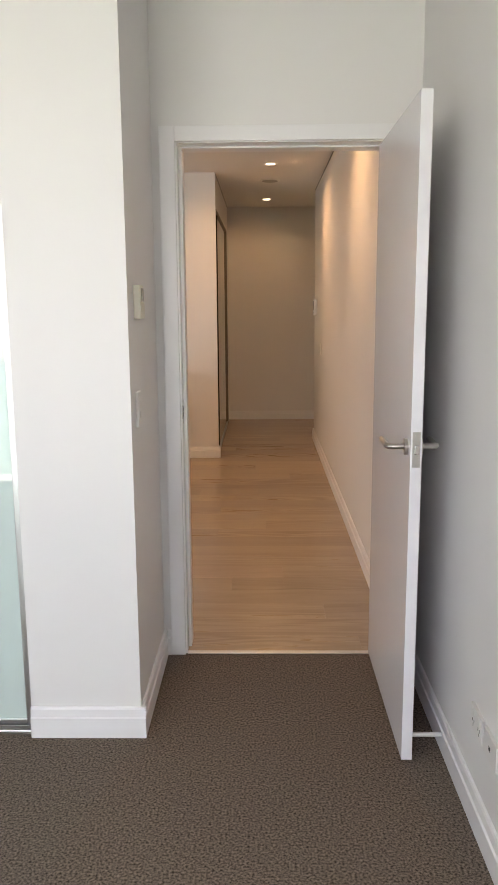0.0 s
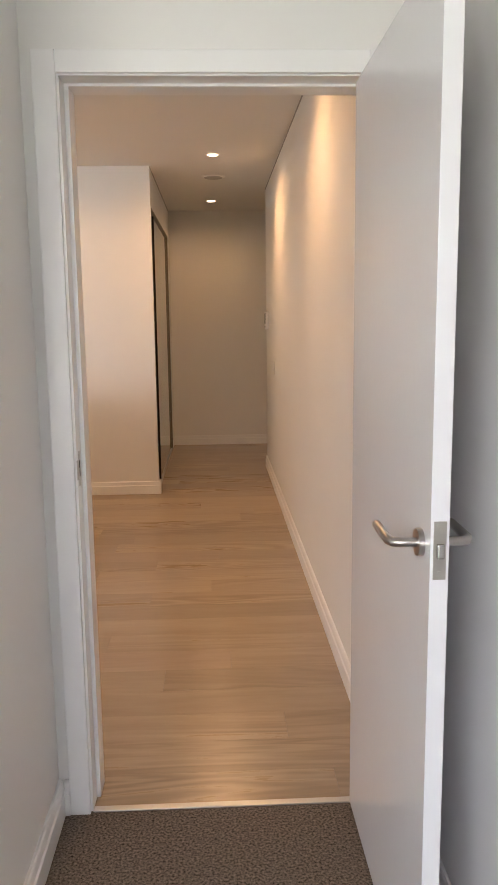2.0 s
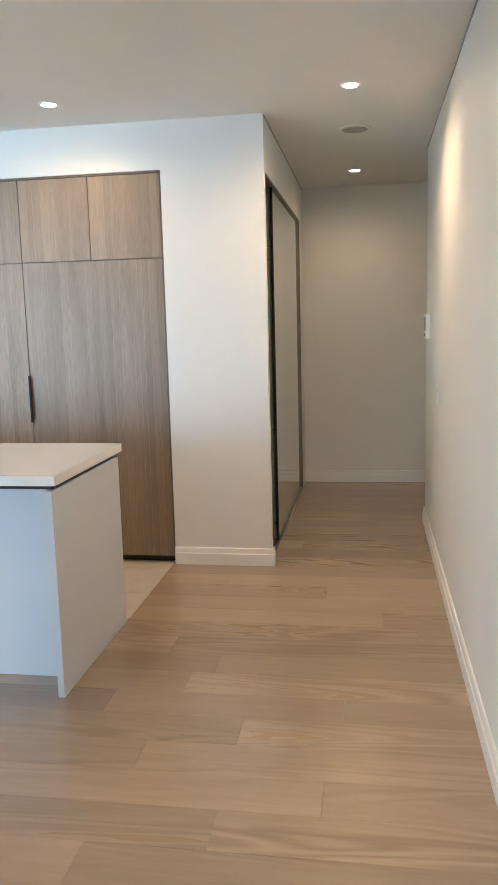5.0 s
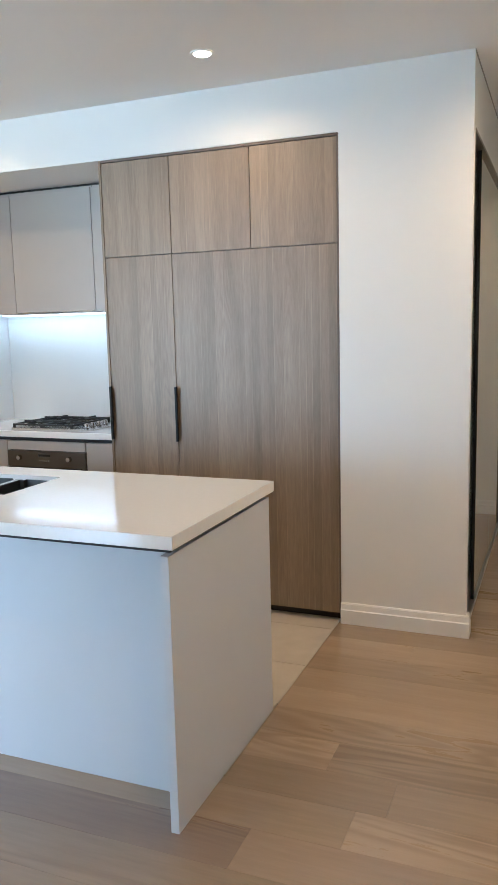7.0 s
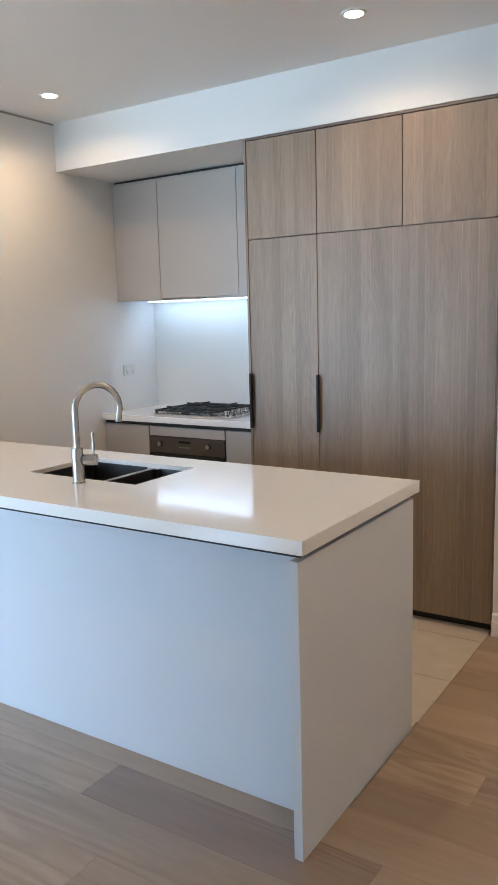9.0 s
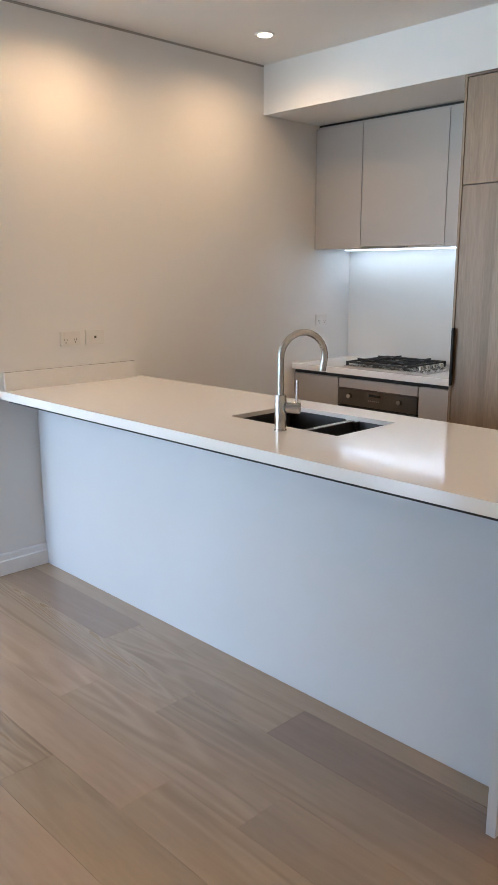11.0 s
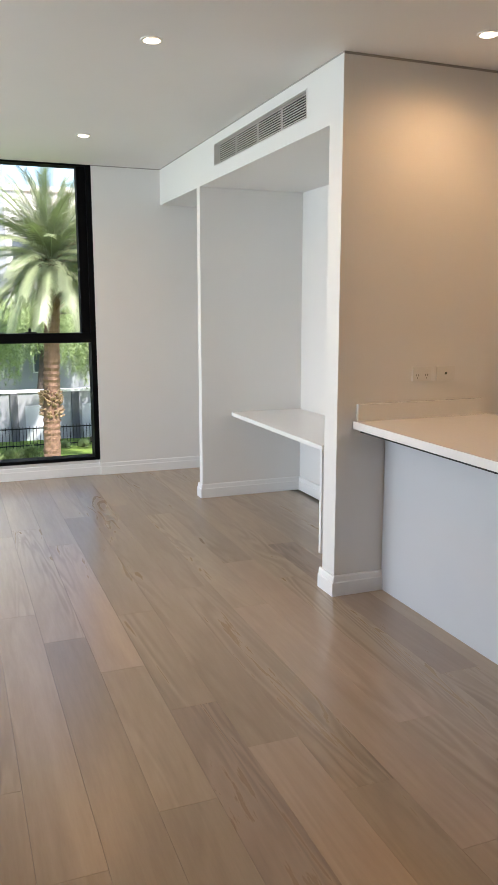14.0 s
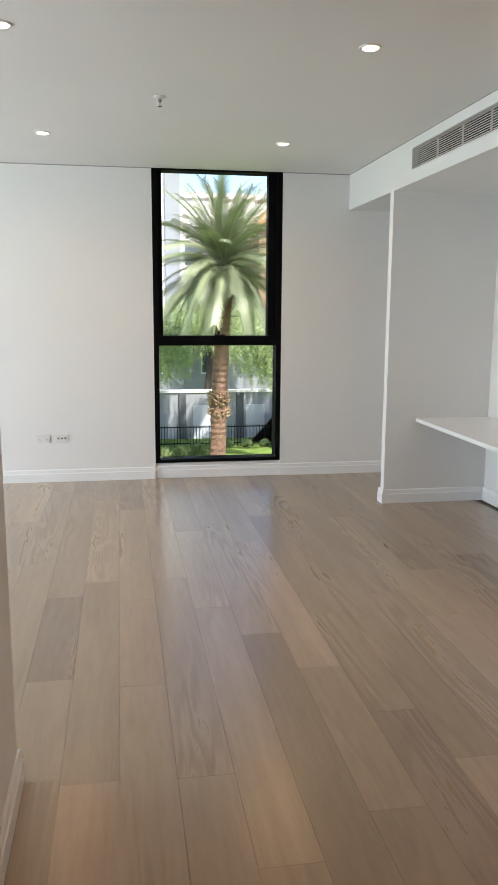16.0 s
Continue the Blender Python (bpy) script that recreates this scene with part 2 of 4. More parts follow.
def lathe(bm, centre, profile, seg=32):
    rings = [[bm.verts.new((centre[0] + r * math.cos(k * math.tau / seg), centre[1] + r * math.sin(k * math.tau / seg), centre[2] + z)) for k in range(seg)] for r, z in profile]
    for a, b in zip(rings, rings[1:]):
        for k in range(seg):
            bm.faces.new((a[k], a[(k + 1) % seg], b[(k + 1) % seg], b[k]))
    bm.faces.new(rings[0][::-1])
    bm.faces.new(rings[-1])
    bmesh.ops.recalc_face_normals(bm, faces=bm.faces[:])
    return bm


def thing(name, loc, label, category="", group="", kind=""):
    return tagged(new(name), label, category, group, kind) if loc is None else placed(name, loc, label, category, group, kind)


def placed(name, loc, label, category, group, kind):
    ob = new(name)
    ob.empty_display_size = 0.1
    ob.location = loc
    return tagged(ob, label, category, group, kind)


def base_of(ob):
    p = Vector((0, 0, 0))
    while ob:
        p += ob.location
        ob = ob.parent
    return p


def part(name, bm, material, parent=None, label="", smooth=False):
    """One mesh from a bmesh in world places, under its parent."""
    me = bpy.data.meshes.new(name)
    if parent:
        bmesh.ops.translate(bm, verts=bm.verts[:], vec=-base_of(parent))
    bm.to_mesh(me)
    bm.free()
    me.materials.append(material)
    if smooth:
        me.polygons.foreach_set("use_smooth", [True] * len(me.polygons))
        me.set_sharp_from_angle(angle=radians(40))
    ob = new(name, me)
    if parent:
        ob.parent = parent
    if label:
        tagged(ob, label)
    return ob


def bpart(name, lo, hi, material, parent=None, bevel=0.0, label=""):
    return part(name, box(bmesh.new(), lo, hi, bevel), material, parent, label)


def structure(name, boxes, material, label, category="wall"):
    bm = bmesh.new()
    for lo, hi in boxes:
        box(bm, lo, hi)
    return tagged(part(name, bm, material), label, category, kind="structure")


SK_H, SK_D = 0.11, 0.018


def skirting(name, a, b, out, parent=None):
    """A skirting board from a to b on the floor, standing out from the wall, with a chamfered top."""
    (ax, ay), (bx, by), (ox, oy) = a, b, out
    bm = bmesh.new()
    prof = [(0, 0), (SK_D, 0), (SK_D, SK_H * 0.66), (SK_D * 0.72, SK_H * 0.7), (SK_D * 0.62, SK_H * 0.94), (SK_D * 0.4, SK_H), (0, SK_H)]
    r1 = [bm.verts.new((ax + ox * d, ay + oy * d, z)) for d, z in prof]
    r2 = [bm.verts.new((bx + ox * d, by + oy * d, z)) for d, z in prof]
    n = len(prof)
    for i in range(n):
        bm.faces.new((r1[i], r1[(i + 1) % n], r2[(i + 1) % n], r2[i]))
    bm.faces.new(r1[::-1])
    bm.faces.new(r2)
    bmesh.ops.recalc_face_normals(bm, faces=bm.faces[:])
    return tagged(part(name, bm, TRIM), "white gloss skirting board with a chamfered top", "skirting", kind="structure")


# ---- structure ----
TOP = 2.705
KX, KY, NIB, WX = -3.255, 9.925, 8.015, -6.695
DOOR_IN, DOOR_OUT = 5.56, 5.725
SOFFIT, NOOK = 2.426, 2.40

structure("floor_slab", [((-6.9, 0.9, -0.3), (2.8, 12.7, -0.02))], GROUT, "concrete slab under the floors", "floor")
structure("ceiling", [((-6.9, 0.9, TOP), (2.8, 12.7, 2.95))], CEIL, "flat white plasterboard ceiling", "ceiling")
structure("floor_carpet", [((-1.97, 0.95, -0.02), (1.12, 5.575, 0.0))], CARPET, "dark brown cut-pile bedroom carpet", "carpet")

structure("wall_bedroom_door", [((0.08, DOOR_IN, 0), (0.138, DOOR_OUT, TOP)), ((0.138, DOOR_IN, 2.142), (1.0, DOOR_OUT, TOP)), ((1.0, DOOR_IN, 0), (1.3, DOOR_OUT, TOP)), ((-2.165, DOOR_IN, 0), (0.08, 5.612, TOP))], WALL, "white painted wall with a door opening")
structure("wall_bedroom_pier", [((-0.315, 4.91, 0), (0.07, DOOR_IN, TOP))], WALL, "white painted wardrobe pier")
structure("wall_bedroom_east", [((1.112, 0.9, 0), (1.3, DOOR_IN, TOP))], WALL, "white painted bedroom wall")
structure("wall_bedroom_west", [((-2.165, 0.9, 0), (-1.95, DOOR_IN, TOP))], WALL, "white painted party wall")
structure("wall_south", [((-6.9, 0.95, 0), (-6.2, 1.1, TOP)), ((-2.5, 0.95, 0), (-2.0, 1.1, TOP)), ((-6.2, 0.95, 2.5), (-2.5, 1.1, TOP)), ((-6.2, 0.95, 0), (-2.5, 1.1, 0.1))], WALL, "white painted outer wall with tall openings")

structure("wall_bedroom_south", [((-1.95, 1.4, 2.45), (1.112, 1.5, TOP)), ((0.35, 1.4, 0), (1.112, 1.5, 2.45))], WALL, "white painted head over the bedroom glass doors")
BALG = mat("frosted_teal_glass", (0.62, 0.82, 0.79), 0.5, vary=0.02, bump=0.0)
BALG.node_tree.nodes["Principled BSDF"].inputs["Transmission Weight"].default_value = 0.8
bal = placed("balcony_balustrade", (-0.5, 0.8, 0), "frosted teal glass balcony balustrade with a metal rail", "balustrade", "", "")
for k in range(3):
    bpart("glass_panel", (-2.3 + k * 1.2, 0.8, 0.03), (-1.12 + k * 1.2, 0.812, 1.0), BALG, bal)
bpart("rail", (-2.3, 0.785, 1.0), (1.3, 0.827, 1.04), ALU, bal, 0.004)

HX, HEND = 1.08, 11.06
structure("wall_hall_east", [((HX, DOOR_OUT, 0), (1.3, HEND, TOP))], WALL, "long white hall wall washed by downlights")
structure("wall_hall_end", [((0.065, 12.53, 0), (2.75, 12.65, TOP))], WALL, "white painted wall at the hall's end")
structure("wall_entry", [((1.3, HEND - 0.15, 0), (2.75, HEND, TOP)), ((2.6, HEND, 0), (2.75, 12.53, TOP))], WALL, "white painted walls of the entry round the corner")
structure("wall_hall_west", [((-0.557, KY, 0), (0.065, 9.985, TOP)), ((-0.06, 9.985, 2.39), (0.065, 12.2, TOP)), ((-0.06, 12.2, 0), (0.065, 12.65, TOP))], WALL, "white painted wall with a wide wardrobe opening")
structure("wall_robe_back", [((-0.7, 9.985, 0), (-0.6, 12.65, TOP)), ((-0.6, 12.55, 0), (-0.06, 12.65, TOP))], WALL, "plain wardrobe back wall")
structure("wall_kitchen_head", [((KX, KY, SOFFIT), (-0.557, 10.0, TOP)), ((KX, 10.0, SOFFIT), (-1.88, 10.8, 2.5))], WALL, "white painted bulkhead over the kitchen cabinets", "bulkhead")
structure("wall_kitchen_back", [((KX, 10.8, 0), (-0.7, 10.95, TOP))], WALL, "white painted wall behind the kitchen")
structure("wall_kitchen_west", [((-3.395, NIB, 0), (KX, 10.95, TOP))], WALL, "white painted end wall beside the kitchen")
structure("wall_nook_back", [((-6.9, 8.87, 0), (-3.395, 9.0, TOP))], WALL, "white painted wall at the back of the study nook")
structure("wall_nook_divider", [((-5.61, NIB, 0), (-5.535, 8.87, NOOK))], WALL, "thin white painted wing wall of the study nook")
structure("wall_nook_head", [((-6.695, NIB, NOOK), (-3.395, 8.87, 2.49)), ((-6.695, NIB, 2.49), (-5.185, 8.87, TOP)), ((-3.66, NIB, 2.49), (-3.395, 8.87, TOP)), ((-5.185, NIB, 2.637), (-3.66, 8.87, TOP)), ((-5.185, 8.1, 2.49), (-3.66, 8.87, 2.637))], WALL, "white painted bulkhead with an air grille", "bulkhead")
W0, W1, WB = 6.262, 7.41, 0.14
structure("wall_west", [((-6.9, 0.95, 0), (WX, W0, TOP)), ((-6.9, W1, 0), (WX, 8.87, TOP)), ((-6.9, W0, 0), (WX - 0.02, W1, WB))], WALL, "white painted outer wall with a tall narrow window")

skirting("baseboard_pier_front", (-0.315, 4.91), (0.07 + SK_D, 4.91), (0, -1))
skirting("baseboard_pier_side", (0.07, 4.91), (0.07, DOOR_IN), (1, 0))
skirting("baseboard_door_wall", (0.07 + SK_D, DOOR_IN), (0.102, DOOR_IN), (0, -1))
skirting("baseboard_bedroom_east", (1.112, 1.1), (1.112, DOOR_IN), (-1, 0))
skirting("baseboard_hall_east", (HX, DOOR_OUT), (HX, HEND + SK_D), (-1, 0))
skirting("baseboard_entry", (HX, HEND), (2.6, HEND), (0, 1))
skirting("baseboard_hall_end", (0.065, 12.53), (2.6, 12.53), (0, -1))
skirting("baseboard_hall_corner", (-0.557, KY), (0.065 + SK_D, KY), (0, -1))
skirting("baseboard_hall_return", (0.065, KY), (0.065, 9.985), (1, 0))
skirting("baseboard_nib_end", (-3.395 - SK_D, NIB), (KX + SK_D, NIB), (0, -1))
skirting("baseboard_nib_side", (KX, NIB), (KX, 8.3), (1, 0))
skirting("baseboard_nook_east", (-3.395, NIB), (-3.395, 8.87), (-1, 0))
skirting("baseboard_nook_back", (-5.535, 8.87), (-3.395, 8.87), (0, -1))
skirting("baseboard_nook_west", (-5.535, NIB), (-5.535, 8.87), (1, 0))
skirting("baseboard_divider_end", (-5.61 - SK_D, NIB), (-5.535 + SK_D, NIB), (0, -1))
skirting("baseboard_divider_west", (-5.61, NIB), (-5.61, 8.87), (-1, 0))
skirting("baseboard_alcove", (-6.695, 8.87), (-5.61, 8.87), (0, -1))
skirting("baseboard_west_a", (WX, 1.1), (WX, W0), (1, 0))
skirting("baseboard_west_b", (WX, W1), (WX, 8.87), (1, 0))
skirting("baseboard_window", (WX - 0.02, W0), (WX - 0.02, W1), (1, 0))
skirting("baseboard_living", (-2.165 - SK_D, 5.612), (0.08, 5.612), (0, 1))
skirting("baseboard_living_end", (-2.165, 1.1), (-2.165, 5.612), (-1, 0))

# grey strips that paint the shade of the gap where the walls meet the ceiling
SHADE = mat("painted_gap_shade", (0.36, 0.35, 0.33), 0.7)
for nm, lo, hi in (("trim_gap_hall_east", (HX - 0.003, DOOR_OUT, TOP - 0.013), (HX, HEND, TOP)), ("trim_gap_hall_west", (0.065, KY, TOP - 0.011), (0.0675, 12.53, TOP)), ("trim_gap_kitchen_west", (KX, NIB, TOP - 0.011), (KX + 0.0025, KY, TOP)), ("trim_gap_nook", (-6.695, NIB - 0.0025, TOP - 0.008), (KX, NIB, TOP)), ("trim_gap_west", (WX, 1.1, TOP - 0.008), (WX + 0.0025, W0, TOP)), ("trim_gap_west_b", (WX, W1, TOP - 0.008), (WX + 0.0025, NIB, TOP))):
    tagged(bpart(nm, lo, hi, SHADE), "thin grey strip painted as the shadow gap between wall and ceiling", "trim", kind="structure")
# ---- tall window ----
win = placed("window_1", (-6.8, 6.83, WB), "tall narrow black aluminium window with two panes", "window", "", "structure")
FX0, FX1 = -6.86, -6.70
bm = bmesh.new()
box(bm, (FX0, W0, WB), (FX1, W0 + 0.045, TOP), 0.003)
box(bm, (FX0, W1 - 0.045, WB), (FX1, W1, TOP), 0.003)
box(bm, (FX0, W0 + 0.045, WB), (FX1, W1 - 0.045, WB + 0.03), 0.003)
box(bm, (FX0, W0 + 0.045, TOP - 0.015), (FX1, W1 - 0.045, TOP), 0.003)
part("window_frame", bm, BLACKF, win)
bpart("mullion", (FX0 + 0.01, W0 + 0.045, 1.2), (FX1 - 0.005, W1 - 0.045, 1.285), BLACKF, win, 0.003)
bm = bmesh.new()
box(bm, (FX0 + 0.02, W0 + 0.045, 1.285), (FX1 - 0.03, W0 + 0.085, TOP - 0.015), 0.003)
box(bm, (FX0 + 0.02, W1 - 0.12, 1.285), (FX1 - 0.03, W1 - 0.045, TOP - 0.015), 0.003)
sash = part("sash", bm, BLACKF, win)
bm = bmesh.new()
box(bm, (FX1 - 0.01, 6.8, 1.286), (FX1 + 0.02, 6.9, 1.3), 0.004)
box(bm, (FX1 + 0.0, 6.83, 1.3), (FX1 + 0.015, 6.85, 1.33), 0.004)
part("winder", bm, BLACKM, win, "black window winder")
for z0, z1, a, b in ((WB + 0.03, 1.2, 0.045, 0.045), (1.285, TOP - 0.015, 0.085, 0.12)):
    p = bpart("pane", (-6.80, W0 + a, z0), (-6.795, W1 - b, z1), GLASS, win)
    p.visible_shadow = False

# ---- door, frame and threshold ----
fr = placed("door_frame", (0.575, DOOR_IN, 0), "white painted door frame and architrave", "door frame", "", "structure")
bm = bmesh.new()
for y0, y1 in ((DOOR_IN - 0.016, DOOR_IN),):
    box(bm, (0.102, y0, 0), (0.163, y1, 2.166), 0.003)
    box(bm, (0.986, y0, 0), (1.04, y1, 2.166), 0.003)
    box(bm, (0.163, y0, 2.109), (0.986, y1, 2.166), 0.003)
part("architrave", bm, TRIM, fr)
bm = bmesh.new()
box(bm, (0.138, DOOR_IN, 0), (0.169, DOOR_OUT, 2.142))
box(bm, (0.984, DOOR_IN, 0), (1.0, DOOR_OUT, 2.142))
box(bm, (0.169, DOOR_IN, 2.105), (0.984, DOOR_OUT, 2.142))
box(bm, (0.169, DOOR_IN + 0.07, 0), (0.181, DOOR_OUT - 0.01, 2.105))
box(bm, (0.181, DOOR_IN + 0.07, 2.098), (0.984, DOOR_OUT - 0.01, 2.105))
part("jamb", bm, TRIM, fr)
bm = box(bmesh.new(), (0.1685, DOOR_IN + 0.022, 1.005), (0.1705, DOOR_IN + 0.042, 1.105), 0.0004)
tube(bm, [(0.1712, DOOR_IN + 0.024, 1.055), (0.1716, DOOR_IN + 0.008, 1.055)], 0.0015, 8)
box(bm, (0.1685, DOOR_IN - 0.004, 1.027), (0.1712, DOOR_IN + 0.022, 1.083), 0.001)
strike = part("strike_plate", bm, SATIN, fr, "satin metal strike plate with a curved lip")
bpart("latch_hole", (0.1702, DOOR_IN + 0.026, 1.032), (0.1709, DOOR_IN + 0.039, 1.078), DARK, strike)
tagged(bpart("trim_threshold", (0.169, 5.553, 0.0), (0.984, 5.577, 0.006), ALU, None, 0.002), "thin metal threshold strip between carpet and boards", "threshold", kind="structure")

door = placed("door_1", (0.962, 5.555, 0.012), "white enamelled flush door standing open", "door", "", "structure")
bpart("leaf", (0.948, 4.745, 0.014), (0.983, 5.542, 2.084), DOORP, door, 0.0015)
LY, LZ = 4.803, 1.049
bm = bmesh.new()
box(bm, (0.9535, 4.7435, LZ - 0.055), (0.9775, 4.7452, LZ + 0.055), 0.0005)
plate = part("latch_plate", bm, SATIN, door, "satin metal latch plate")
bm = box(bmesh.new(), (0.9585, 4.734, LZ - 0.014), (0.9725, 4.7437, LZ + 0.014), 0.003)
part("latch_bolt", bm, STEEL, plate)
bm = bmesh.new()
for z in (-0.042, 0.042):
    rod(bm, (0.9655, 4.7428, LZ + z), (0.9655, 4.7437, LZ + z), 0.004, seg=10)
part("screw", bm, SATIN, plate)
for sx, x in ((-1, 0.948), (1, 0.983)):
    bm = bmesh.new()
    rod(bm, (x, LY, LZ), (x + sx * 0.011, LY, LZ), 0.026, seg=28)
    handle = part("handle", bm, SATIN, door, "satin nickel lever handle", True)
    bm = bmesh.new()
    pts = [(x + sx * 0.01, LY, LZ), (x + sx * 0.04, LY, LZ), (x + sx * 0.054, LY + 0.006, LZ), (x + sx * 0.06, LY + 0.02, LZ), (x + sx * 0.06, LY + 0.125, LZ + 0.002)]
    tube(bm, pts, 0.0095)
    part("lever", bm, SATIN, handle, "", True)
bm = bmesh.new()
for z in (0.25, 1.05, 1.85):
    bm = bmesh.new()
    rod(bm, (0.968, 5.56, z - 0.05), (0.968, 5.56, z + 0.05), 0.007, seg=12)
    part("hinge", bm, SATIN, door, "", True)

stop = placed("door_stop", (1.094, 4.8, 0.06), "white rod door stop on the skirting", "door stop", "", "")
part("rod", rod(bmesh.new(), (1.094, 4.82, 0.06), (0.992, 4.82, 0.06), 0.008), PLATE, stop, "", True)
part("rubber_tip", rod(bmesh.new(), (0.992, 4.82, 0.06), (0.984, 4.82, 0.06), 0.0095), BLACKM, stop, "", True)

# ---- glass-fronted wardrobes ----
robe = placed("bedroom_wardrobe", (-1.1, 4.95, 0), "built-in wardrobe with silver-framed pale teal glass sliding doors", "wardrobe", "", "")
for i, (x0, x1, y) in enumerate(((-1.15, -0.318, 4.935), (-1.945, -1.1, 4.975))):
    d = bpart("sliding_door", (x0, y, 0.035), (x1, y + 0.025, 2.42), ROBEGLASS, robe, label="pale teal back-painted glass sliding door")
    bm = bmesh.new()
    box(bm, (x0, y - 0.006, 0.035), (x0 + 0.022, y, 2.42), 0.002)
    box(bm, (x1 - 0.022, y - 0.006, 0.035), (x1, y, 2.42), 0.002)
    box(bm, (x0 + 0.022, y - 0.006, 0.035), (x1 - 0.022, y, 0.05), 0.002)
    part("door_edge", bm, ALU, d)
bm = bmesh.new()
box(bm, (-1.945, 4.915, 0.0), (-0.317, 5.01, 0.012), 0.002)
for y in (4.92, 4.945, 4.985):
    box(bm, (-1.945, y, 0.012), (-0.317, y + 0.006, 0.03))
part("track", bm, ALU, robe, "ribbed aluminium floor track")
bpart("carcass", (-1.945, 5.02, 0.0), (-0.32, 5.55, 2.42), DARK, robe)
structure("wall_robe_head", [((-1.95, 4.91, 2.43), (-0.315, DOOR_IN, TOP))], WALL, "white painted panel over the wardrobe")

hrobe = placed("hall_wardrobe", (0.0, 11.1, 0), "hall wardrobe with tall pale green glass sliding doors", "wardrobe", "", "")
for y0, y1, x in ((9.995, 11.1, 0.03), (10.40, 11.32, 0.052), (11.332, 12.18, 0.052)):
    d = bpart("sliding_door", (x - 0.012, y0, 0.04), (x, y1, 2.365), ROBEGLASS, hrobe, label="tall pale green glass sliding door")
    if y0 < 11 and x > 0.04:
        part("door_edge", box(bmesh.new(), (x - 0.014, y0 - 0.008, 0.03), (x + 0.003, y0, 2.37), 0.001), BLACKM, d, "black edge strip")
bm = bmesh.new()
box(bm, (-0.05, 9.987, 2.372), (0.068, 12.198, 2.388), 0.002)
box(bm, (-0.05, 12.186, 0.0), (0.068, 12.198, 2.372), 0.002)
box(bm, (-0.05, 9.987, 0.0), (0.06, 9.991, 2.372))
part("surround", bm, mat("bronze_metal", (0.2, 0.175, 0.145), 0.45, 0.6), hrobe, "bronze-grey metal surround")
bpart("track", (-0.05, 9.992, 0.0), (0.062, 12.185, 0.022), ALU, hrobe, 0.003, "aluminium floor track")
bpart("carcass", (-0.55, 9.99, 0.0), (-0.055, 12.19, 2.36), DARK, hrobe)

# ---- kitchen: tall cabinets ----
TX = (-1.872, -1.465, -1.015, -0.566)
tall = placed("tall_cabinet", (-1.2, 10.1, 0), "grey-brown oak laminate full-height kitchen cabinets", "cabinet", "", "")
bpart("body", (-1.868, 9.95, 0.045), (-0.562, 10.56, 2.415), EDGE, tall)
bpart("kick", (-1.86, 9.98, 0.0), (-0.562, 10.5, 0.045), DARK, tall)
bpart("side_panel", (-1.885, KY - 0.002, 0.0), (-1.872, 10.56, 2.424), LAMINATE, tall, 0.001)
# near-black sliver painting the shade in the right side gap
bpart("filler", (-0.562, 9.935, 0.0), (-0.5575, 10.5, 2.42), DARK, tall)
bpart("top_trim", (-1.872, KY - 0.002, 2.412), (-0.558, 9.95, 2.4235), EDGE, tall)
bpart("edge_trim", (-0.5655, KY - 0.002, 0.045), (-0.558, 9.95, 2.412), EDGE, tall)
DT = 0.02
for x0, x1 in zip(TX, TX[1:]):
    bpart("overhead_door", (x0 + 0.002, KY + 0.003, 1.918), (x1 - 0.002, 9.948, 2.409), LAMINATE, tall, 0.001)
for x0, x1 in ((TX[0], TX[1]), (TX[1], TX[3])):
    d = bpart("door", (x0 + 0.002, KY + 0.003, 0.048), (x1 - 0.002, 9.948, 1.913), LAMINATE, tall, 0.001)
    hx = x0 + 0.004
    bm = box(bmesh.new(), (hx - 0.004, KY - 0.026, 0.92), (hx + 0.009, KY - 0.018, 1.216), 0.002)
    box(bm, (hx - 0.004, KY - 0.018, 0.92), (hx, KY + 0.0035, 1.216), 0.001)
    part("handle", bm, BLACKM, d, "matt black edge pull")

# ---- kitchen: wall run ----
FY, BZ = 10.2, 0.905
for n, x0, x1, lab in (("base_cabinet", KX + 0.003, -2.868, "greige base cabinet with a plain door"), ("base_cabinet", -2.263, -1.888, "greige base cabinet with a plain door")):
    c = placed(n, ((x0 + x1) / 2, 10.5, 0), lab, "cabinet", "kitchen base cabinets", "")
    bpart("body", (x0, FY + 0.045, 0.1), (x1, 10.79, 0.84), GREYCAB, c)
    bpart("kick", (x0, FY + 0.08, 0.0), (x1, 10.7, 0.1), DARK, c)
    bpart("door", (x0 + 0.002, FY + 0.022, 0.105), (x1 - 0.002, FY + 0.042, 0.838), GREYCAB, c, 0.0015)
ov = placed("oven", (-2.566, 10.5, 0.0), "built-in oven with a bronze steel control panel", "oven", "", "")
bpart("body", (-2.86, FY + 0.045, 0.1), (-2.27, 10.75, 0.84), DARK, ov)
bpart("filler_panel", (-2.862, FY + 0.022, 0.78), (-2.27, FY + 0.042, 0.838), GREYCAB, ov, 0.0015, "greige filler panel")
cp = bpart("control_panel", (-2.862, FY + 0.015, 0.672), (-2.268, FY + 0.042, 0.775), OVENM, ov, 0.002, "bronze steel control panel")
for x in (-2.765, -2.385):
    bm = rod(bmesh.new(), (x, FY + 0.015, 0.732), (x, FY - 0.006, 0.732), 0.017, 0.014, 24)
    k = part("knob", bm, STEEL, cp, "", True)
part("display", box(bmesh.new(), (-2.62, FY + 0.0125, 0.742), (-2.53, FY + 0.0165, 0.756)), OVENG, cp, "dark clock display")
for i in range(6):
    bpart("button", (-2.617 + i * 0.0145, FY + 0.0115, 0.712), (-2.609 + i * 0.0145, FY + 0.0165, 0.72), STEEL, cp)
